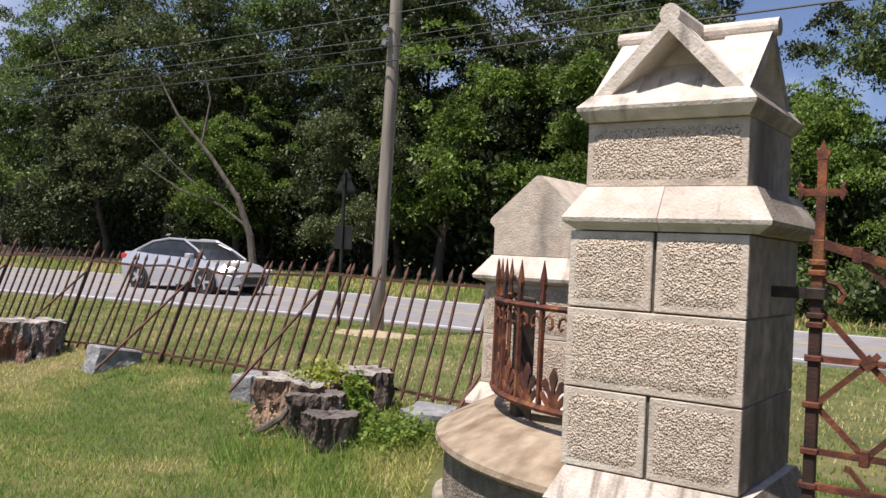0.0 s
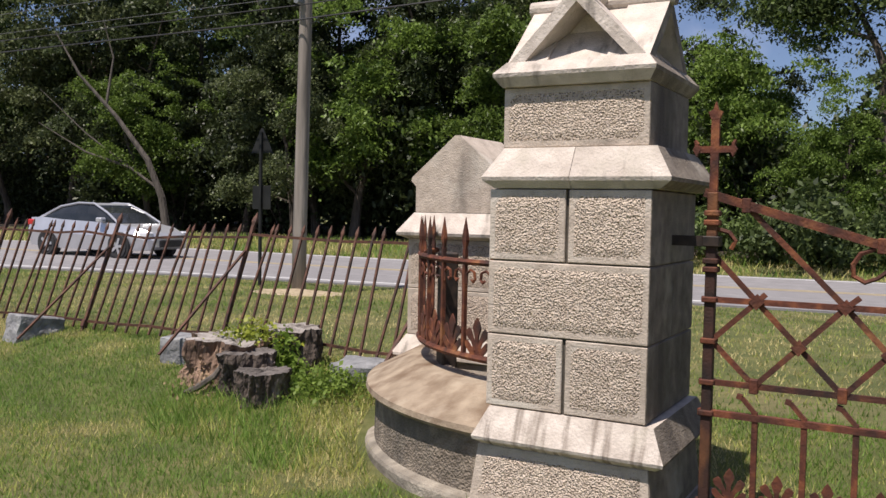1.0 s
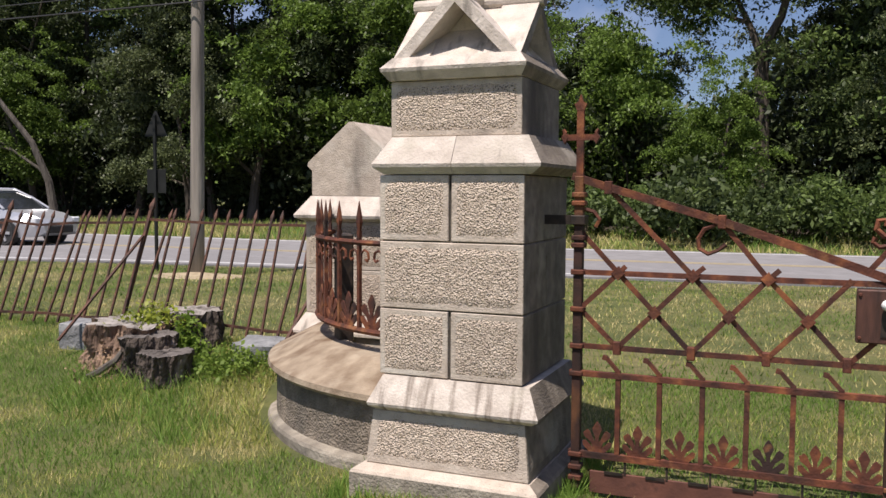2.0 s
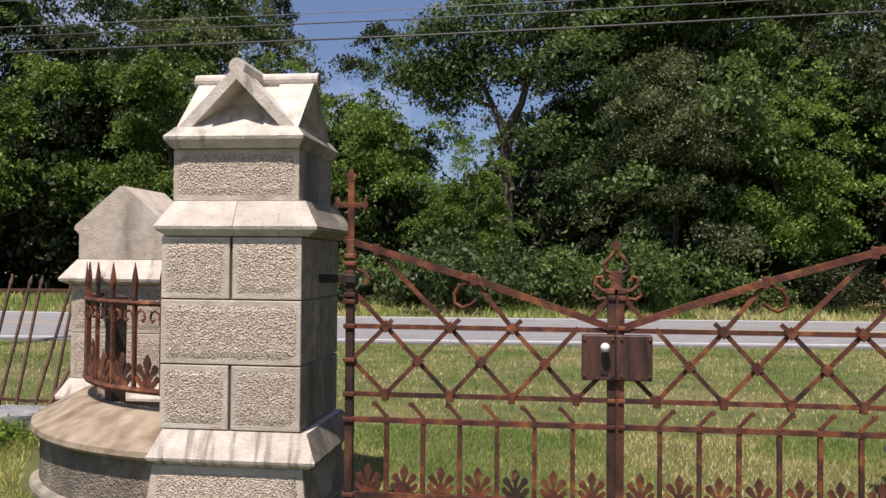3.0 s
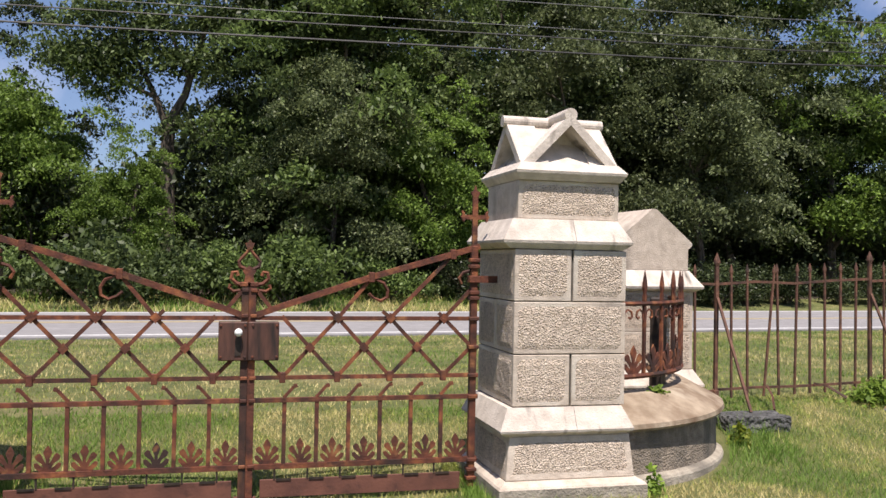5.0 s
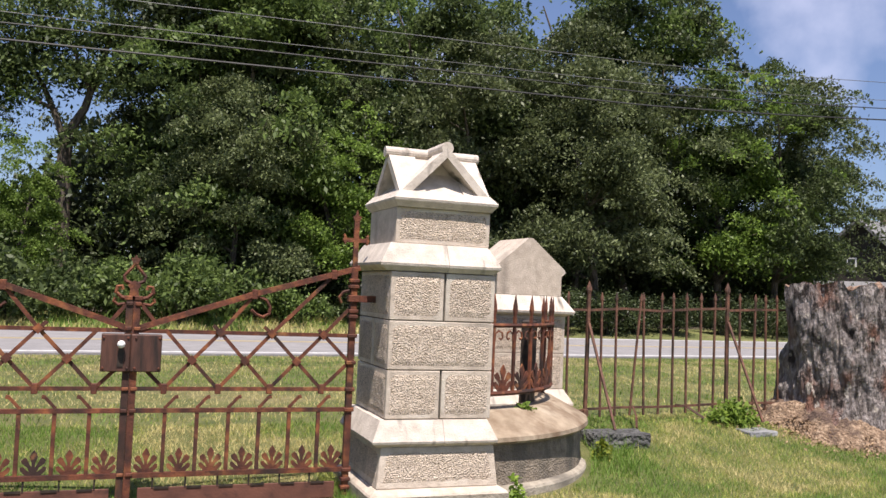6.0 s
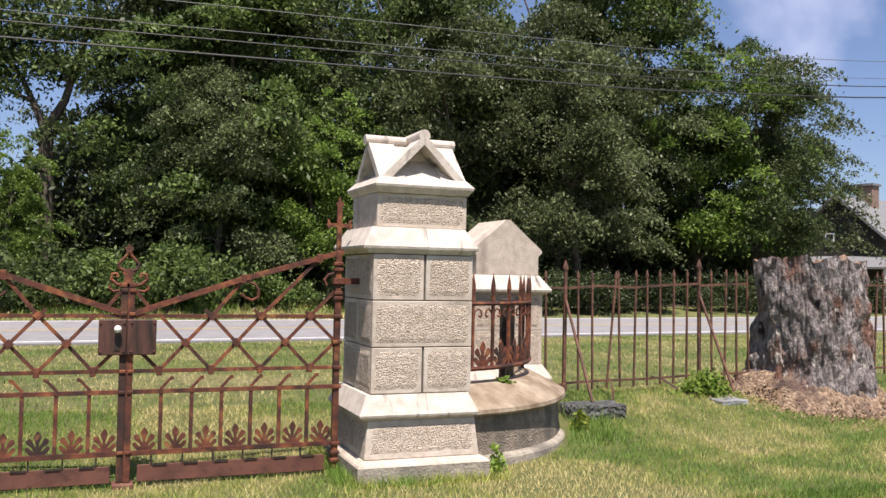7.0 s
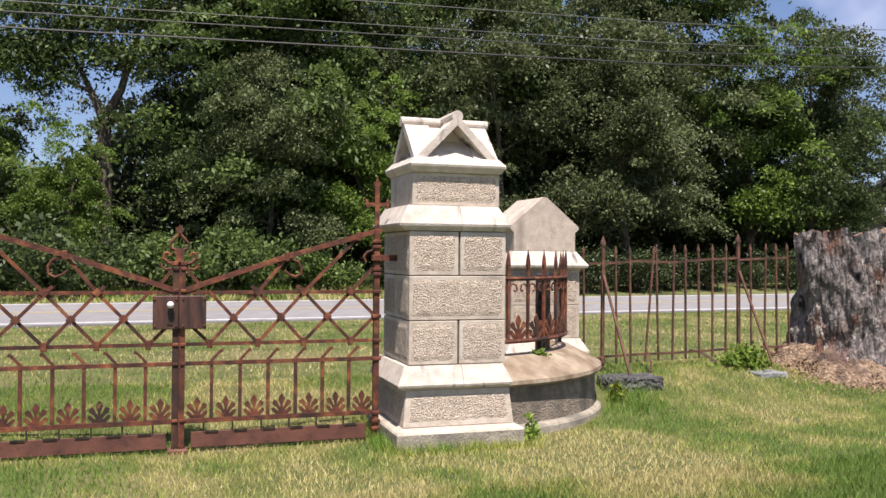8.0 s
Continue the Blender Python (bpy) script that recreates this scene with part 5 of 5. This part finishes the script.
def soil_mound(x, y):
    """Uneven heap of rotten crumbs that follows the ground."""
    m = thing("soil_mound", "low heap of brown rotten wood soil round the stump", "soil mound", at=(x, y, 0))
    bm = bmesh.new()
    loops = []
    for r, h in ((1.02, -0.05), (0.95, 0.01), (0.90, 0.05), (0.84, 0.10), (0.78, 0.15), (0.71, 0.20), (0.64, 0.25), (0.45, 0.28)):
        lp = []
        for i in range(110):
            c, q = math.cos(2 * math.pi * i / 110), math.sin(2 * math.pi * i / 110)
            k = r * (1 + 0.14 * noise.noise((c * 2.5, q * 2.5, 1.0)) + 0.06 * noise.noise((c * 9, q * 9, r * 4)))
            lift = 0.09 * noise.noise((c * 7 * r, q * 7 * r, 5)) + 0.05 * noise.noise((c * 20 * r, q * 20 * r, 8)) if h > 0 else 0
            lp.append((k * c, k * q, ground_z(x + k * c, y + k * q) + h + lift))
        loops.append(lp)
    rings(bm, loops)
    part("soil", bm, crumb_soil, m)


soil_mound(9.66, 1.95)


def fence_stone(label, x, y, w, d, h, turn, tip, mat, seed):
    s = thing("fence_stone", label, "stone block", "brace footing stones", at=gz(x, y, -0.03))
    s.rotation_euler = (radians(tip), 0, radians(turn))
    bm = bmesh.new()
    hexa(bm, (-w / 2, w / 2, -d / 2, d / 2, -0.1), (-w / 2 * 0.96, w / 2 * 0.93, -d / 2 * 0.95, d / 2, h), 0.012)
    bmesh.ops.subdivide_edges(bm, edges=bm.edges[:], cuts=3, use_grid_fill=True)
    for v in bm.verts:
        v.co += Vector((noise.noise(v.co * 9 + Vector((seed, 0, 0))), noise.noise(v.co * 9 + Vector((0, seed, 0))), noise.noise(v.co * 9 + Vector((0, 0, seed))))) * 0.02
    part("stone", bm, mat, s)


fence_stone("tilted grey bluestone block beside the fence", -7.22, 2.0, 0.30, 0.52, 0.24, -10, -10, blue_stone, 1)
fence_stone("grey stone block beside the hollow stump", -4.95, 1.95, 0.30, 0.34, 0.25, 10, 0, blue_stone, 2)
fence_stone("grey bluestone block against the curved wall", -3.02, 2.05, 0.42, 0.36, 0.20, 12, 3, blue_stone, 3)
fence_stone("grey stone block at the lawn edge", -9.9, 1.7, 0.3, 0.3, 0.22, 20, 0, blue_stone, 5)
fence_stone("low dark rough stone under the fence brace", 6.40, 1.62, 0.66, 0.34, 0.15, -4, 0, dark_stone, 4)
fence_stone("flat grey stone under the fence brace", 8.30, 1.78, 0.4, 0.28, 0.06, 5, 0, blue_stone, 6)


# ---- weeds ----
def weeds(name, label, seed, x, y, w, d, h, n, size, leaf, lift=0.0):
    nr = np.random.default_rng(seed)
    t = thing(name, label, "weeds", "weed clumps", at=gz(x, y, lift))
    px, py = nr.normal(size=n) * w * 0.35, nr.normal(size=n) * d * 0.35
    hh = np.clip(1 - (px / w) ** 2 - (py / d) ** 2, 0.15, 1) * h * nr.uniform(0.35, 1.35, n)
    c = np.stack([px, py, nr.uniform(0.1, 1, n) ** 0.6 * hh], axis=1)
    ob = new("leaves", quads("leaves", leaf_quads(nr, c, size, 0.9, 0.8), leaf))
    ob.parent = t
    bm = bmesh.new()
    for k in range(16):
        i = int(nr.integers(n))
        tube(bm, [(px[i] * 0.7, py[i] * 0.7, -0.03), (px[i], py[i], c[i, 2])], [0.005, 0.002], 4)
    part("stem", bm, weed_leaf, t)
    return t


weeds("weeds", "lush green weeds round the stump", 1, -3.05, 1.72, 0.62, 0.50, 0.20, 1300, 0.034, weed_leaf)
weeds("weeds", "yellow-green vine growing out of the hollow stump", 2, -3.98, 1.84, 0.50, 0.3, 0.18, 420, 0.036, vine_leaf, 0.30)
weeds("weeds", "green vine hanging over the stump", 3, -3.62, 1.80, 0.24, 0.20, 0.34, 380, 0.045, weed_leaf, 0.05)
weeds("weeds", "green weeds at the foot of the fence", 4, 8.22, 2.1, 0.46, 0.24, 0.24, 760, 0.05, weed_leaf)
weeds("weeds", "weed growing against the pier base", 5, 4.55, 0.02, 0.10, 0.09, 0.22, 130, 0.042, weed_leaf)
weeds("weeds", "pale weed beside the curved wall", 6, 6.02, 1.20, 0.12, 0.12, 0.20, 130, 0.045, vine_leaf)
weeds("weeds", "green weeds on the curved coping", 7, 4.95, 0.75, 0.16, 0.10, 0.10, 120, 0.05, weed_leaf, 0.55)


# ---- grass ----
def grass(name, label, seed, n, area, h, w, mats, keep):
    """Single blades over a stretch of lawn."""
    nr = np.random.default_rng(seed)
    x = nr.uniform(area[0], area[1], n)
    y = nr.uniform(area[2], area[3], n)
    ok = np.array([keep(a, b) for a, b in zip(x, y)])
    x, y = x[ok], y[ok]
    n = len(x)
    z = np.array([ground_z(a, b) for a, b in zip(x, y)]) - 0.006
    patch = np.array([noise.noise((a * 0.55, b * 0.55, 7.0)) + 0.6 * noise.noise((a * 2.1, b * 2.1, 2.0)) for a, b in zip(x, y)])
    patch += -0.26 * np.exp(-((x + 3.4) / 1.8) ** 2 - ((y - 0.6) / 1.6) ** 2) - 0.34 * np.exp(-((x - 5.9) / 0.8) ** 2 - ((y - 0.8) / 0.6) ** 2)
    patch += 0.20 * np.exp(-((x - 1.74) / 2.2) ** 2 - ((y - 3.0) / 3.0) ** 2) + (0.06 if area[2] > 2 else 0)
    patch += 0.20 * np.exp(-((x - 8.0) / 3.0) ** 2 - ((y + 0.7) / 1.5) ** 2) - 0.16 * np.exp(-((x + 6.0) / 2.6) ** 2 - ((y - 0.3) / 1.3) ** 2)
    patch += 0.38 * np.exp(-((x - 5.0) / 0.5) ** 2 - ((y + 1.1) / 0.4) ** 2)
    a = nr.uniform(0, 6.283, n)
    hh = h * nr.uniform(0.5, 1.25, n) * (1 + 0.25 * np.clip(-patch, -1, 1))
    ln = hh * nr.uniform(0.2, 0.9, n)
    b = nr.uniform(0, 6.283, n)
    base = np.stack([x, y, z], axis=1)
    side = np.stack([np.cos(a), np.sin(a), np.zeros(n)], axis=1) * (w * nr.uniform(0.6, 1.3, n) / 2)[:, None]
    tip = base + np.stack([np.cos(b) * ln, np.sin(b) * ln, hh], axis=1)
    slots = np.where(patch + nr.normal(size=n) * 0.16 > 0.17, 1, np.where(patch + nr.normal(size=n) * 0.16 < -0.08, 2, 0))
    me = quads(name, np.stack([base - side, base + side, tip], axis=1), mats, slots)
    return tagged(new(name, me), label, "grass", kind="stuff")


def lawn_free(x, y):
    if -2.9 < x < 6.5 and 0.0 < y < 2.8:
        for cx in (-0.41, 3.892):
            if abs(x - cx) < 0.54 and abs(y - 0.41) < 0.54:
                return False
        for s in (x, 2 * GX - x):
            if s < AX and y < AY and 1.36 < math.hypot(s - AX, y - AY) < 1.92:
                return False
    return True


MIX = [grass_blade, grass_dry, grass_lush]
thin = random.Random(77)


def fading(x0, x1, y0, reach):
    """Lawn that thins out unevenly past the stretch x0..x1, y > y0."""
    def keep(x, y):
        d = max(x0 - x, x - x1, y0 - y) / reach + 0.35 * noise.noise((x * 0.9, y * 0.9, 4.0))
        return thin.random() < (1 - d) ** 2 * (1 if d < 1 else 0) * (1 if d > 0 else 9) and lawn_free(x, y)
    return keep


grass("grass", "short mown lawn grass, green and straw", 1, 560000, (-13.5, 15.5, -3.6, 2.6), 0.047, 0.0075, MIX, fading(-8.5, 10.5, -1.2, 3.2))
grass("grass", "verge grass between fence and road", 2, 120000, (-22, 18, 2.6, 12.5), 0.052, 0.014, MIX,
      lambda x, y: y < road_near(x) - 0.1 and math.hypot(x - PX, (y - PY) * 1.6) > 0.62 + 0.3 * thin.random())
grass("grass", "taller verge grass on the far side of the road", 3, 40000, (-40, 12, 14, 23), 0.22, 0.035, MIX,
      lambda x, y: 0.15 < y - road_far(x) < 4.2)
grass("grass", "short mown lawn grass, green and straw", 5, 120000, (0.5, 10.5, -4.2, -1.2), 0.056, 0.0075, MIX, fading(2.2, 8.6, -2.4, 1.6))
grass("grass", "short mown lawn grass, green and straw", 6, 90000, (-15, 18, -13, -2.2), 0.06, 0.012, MIX, fading(-9, 12, -8, 5))
grass("tall_grass", "tall lush grass round stumps, stones and wall foot", 4, 26000, (-5.2, 7.2, 0.2, 2.5), 0.15, 0.009, [grass_lush, grass_blade, grass_lush],
      lambda x, y: lawn_free(x, y) and min(math.hypot(x + 3.3, y - 1.5) / 1.1, math.hypot(x + 2.35, y - 0.75) / 0.55, math.hypot(x - 6.0, y - 1.2) / 0.5,
                                           math.hypot(x - 8.2, y - 2.1) / 0.6) < 1)
grass("tall_grass", "grass tufts growing up against the pier feet", 7, 90000, (-1.3, 4.8, -0.35, 1.2), 0.105, 0.008, [grass_lush, grass_blade, grass_lush],
      lambda x, y: any(0.538 < max(abs(x - cx), abs(y - 0.41)) < 0.55 + 0.14 * thin.random() for cx in (-0.41, 3.892))
      and noise.noise((x * 5, y * 5, 3.0)) + 0.35 * math.cos(x * 1.46 - 2.54 + 3.1416) > -0.1)
bm = bmesh.new()
rings(bm, [[gz(PX + 0.12 + r * 0.85 * math.cos(a) * (1 + 0.25 * noise.noise((math.cos(a) * 2, math.sin(a) * 2, 1))),
               PY - 0.15 + r * 0.62 * math.sin(a), d) for a in (2 * math.pi * k / 28 for k in range(28))] for r, d in ((1.0, -0.02), (0.92, 0.012), (0.5, 0.03), (0.12, 0.06))])
tagged(new("bare_earth", mesh_of(bm, "bare_earth", bare)), "patch of bare sandy earth round the pole", "bare soil", kind="structure")


# ---- rotten chips round the tall stump ----
def chips(name, label, seed, x, y, r, n, size):
    nr = np.random.default_rng(seed)
    a, d = nr.uniform(0, 6.283, n), r * (0.62 + 0.36 * np.abs(nr.normal(size=n)))
    px, py = x + np.cos(a) * d, y + np.sin(a) * d
    pz = np.array([ground_z(u, v) for u, v in zip(px, py)]) + np.clip(0.45 * (1.15 - d / r), 0.0, 0.26) + nr.uniform(0, 0.03, n)
    me = quads(name, leaf_quads(nr, np.stack([px, py, pz], axis=1), size, 1.2, 0.7), litter)
    return tagged(new(name, me), label, "wood chips", kind="stuff")


chips("wood_chips", "crumbled brown rotten wood round the stump", 1, 9.66, 1.95, 0.86, 7500, 0.03)
chips("wood_chips", "crumbled brown rotten wood round the hollow stump", 2, -4.1, 1.7, 0.46, 420, 0.03)


# ---- passing car ----
silver = surface("silver_car_paint", [(0.3, (0.52, 0.53, 0.55)), (0.7, (0.60, 0.61, 0.63))], 3, 0.28, metal=0.55)
car_glass = surface("tinted_car_glass", [(0.3, (0.015, 0.018, 0.02)), (0.7, (0.03, 0.033, 0.036))], 3, 0.06)
tyre_rubber = surface("tyre_rubber", [(0.3, (0.015, 0.015, 0.016)), (0.7, (0.03, 0.03, 0.031))], 10, 0.85)
alloy = surface("alloy_wheel", [(0.3, (0.5, 0.5, 0.52)), (0.7, (0.62, 0.62, 0.64))], 6, 0.3, metal=0.7)
lamp_clear = surface("headlamp_lens", [(0.3, (0.6, 0.62, 0.64)), (0.7, (0.72, 0.74, 0.76))], 5, 0.1)
lamp_red = surface("tail_lamp_lens", [(0.3, (0.35, 0.02, 0.02)), (0.7, (0.5, 0.03, 0.03))], 5, 0.15)
black_trim = surface("black_plastic_trim", [(0.3, (0.015, 0.015, 0.015)), (0.7, (0.03, 0.03, 0.03))], 8, 0.6)


def sedan(at, turn):
    c = thing("car", "silver two-door saloon car on the road", "car", at=at)
    c.rotation_euler = (0, 0, radians(turn))

    def loft(rows, mat, name, label="", parent=None):
        bm = bmesh.new()
        rings(bm, [[(x, -w1, z0), (x, -w0, zm), (x, -w2, z1), (x, w2, z1), (x, w0, zm), (x, w1, z0)] for x, z0, zm, z1, w1, w0, w2 in rows])
        return part(name, bm, mat, parent or c, label)

    loft([(-2.25, 0.42, 0.70, 0.93, 0.62, 0.70, 0.62), (-2.15, 0.26, 0.66, 1.00, 0.74, 0.82, 0.70), (-1.7, 0.20, 0.62, 1.02, 0.80, 0.88, 0.74),
          (-0.9, 0.19, 0.60, 0.97, 0.82, 0.89, 0.78), (0.3, 0.19, 0.58, 0.93, 0.82, 0.89, 0.79), (1.1, 0.19, 0.58, 0.90, 0.81, 0.88, 0.76),
          (1.8, 0.20, 0.56, 0.80, 0.78, 0.85, 0.66), (2.2, 0.24, 0.50, 0.68, 0.66, 0.74, 0.52), (2.32, 0.32, 0.48, 0.58, 0.50, 0.58, 0.40)], silver, "body")
    loft([(-1.75, 0.98, 0.99, 1.00, 0.70, 0.70, 0.66), (-1.05, 0.96, 1.12, 1.32, 0.74, 0.70, 0.58), (-0.4, 0.95, 1.15, 1.41, 0.76, 0.72, 0.58),
          (0.15, 0.93, 1.14, 1.40, 0.76, 0.72, 0.57), (0.75, 0.92, 1.03, 1.17, 0.74, 0.71, 0.62), (1.15, 0.89, 0.90, 0.91, 0.72, 0.71, 0.70)], car_glass, "cabin_glass", "dark tinted glass")
    bm = bmesh.new()
    rings(bm, [[(x, -w, z), (x, w, z), (x, w * 0.97, z + 0.025), (x, -w * 0.97, z + 0.025)] for x, z, w in
               ((-1.12, 1.30, 0.57), (-0.4, 1.405, 0.585), (0.15, 1.398, 0.575), (0.3, 1.35, 0.58))])
    part("roof", bm, silver, c)
    for s in (-1, 1):
        bm = bmesh.new()
        tube(bm, [(-1.8, s * 0.70, 1.00), (-1.08, s * 0.605, 1.32), (-0.4, s * 0.60, 1.425), (0.18, s * 0.595, 1.412), (0.75, s * 0.67, 1.17), (1.2, s * 0.75, 0.915)], 0.032, 6)
        part("roof_rail", bm, silver, c)
        bm = bmesh.new()
        box(bm, 0.62, 0.82, min(s * 0.78, s * 0.98), max(s * 0.78, s * 0.98), 0.92, 1.05, 0.03)
        part("mirror", bm, silver, c)
        bm = bmesh.new()
        box(bm, 1.92, 2.24, min(s * 0.52, s * 0.76), max(s * 0.52, s * 0.76), 0.56, 0.70, 0.03)
        part("headlight", bm, lamp_clear, c)
        bm = bmesh.new()
        box(bm, -2.24, -2.0, min(s * 0.52, s * 0.78), max(s * 0.52, s * 0.78), 0.78, 0.95, 0.03)
        part("tail_light", bm, lamp_red, c)
        for x in (-1.32, 1.34):
            bm = bmesh.new()
            tube(bm, [(x, s * 0.70, 0.315), (x, s * 0.885, 0.315)], 0.37, 24)
            part("wheel_arch", bm, black_trim, c)
            w = new("wheel")
            w.parent = c
            w.location = (x, s * 0.80, 0.315)
            bm = bmesh.new()
            rings(bm, [[(r * math.cos(a), y, r * math.sin(a)) for a in (2 * math.pi * k / 24 for k in range(24))]
                       for r, y in ((0.22, -0.10), (0.30, -0.11), (0.318, -0.07), (0.318, 0.07), (0.30, 0.11), (0.22, 0.10))])
            part("tyre", bm, tyre_rubber, w)
            bm = bmesh.new()
            for k in range(5):
                a = 2 * math.pi * k / 5
                bar(bm, (0, s * 0.112, 0), (0.215 * math.cos(a), s * 0.106, 0.215 * math.sin(a)), 0.07, 0.03)
            tube(bm, [(0, s * 0.08, 0), (0, s * 0.125, 0)], 0.05, 12)
            part("rim", bm, alloy, w)
    bm = bmesh.new()
    box(bm, 2.2, 2.345, -0.42, 0.42, 0.30, 0.50, 0.03)
    part("grille", bm, black_trim, c)
    return c


sedan((-18.75, 12.45, ROAD_Z + 0.008), 3)
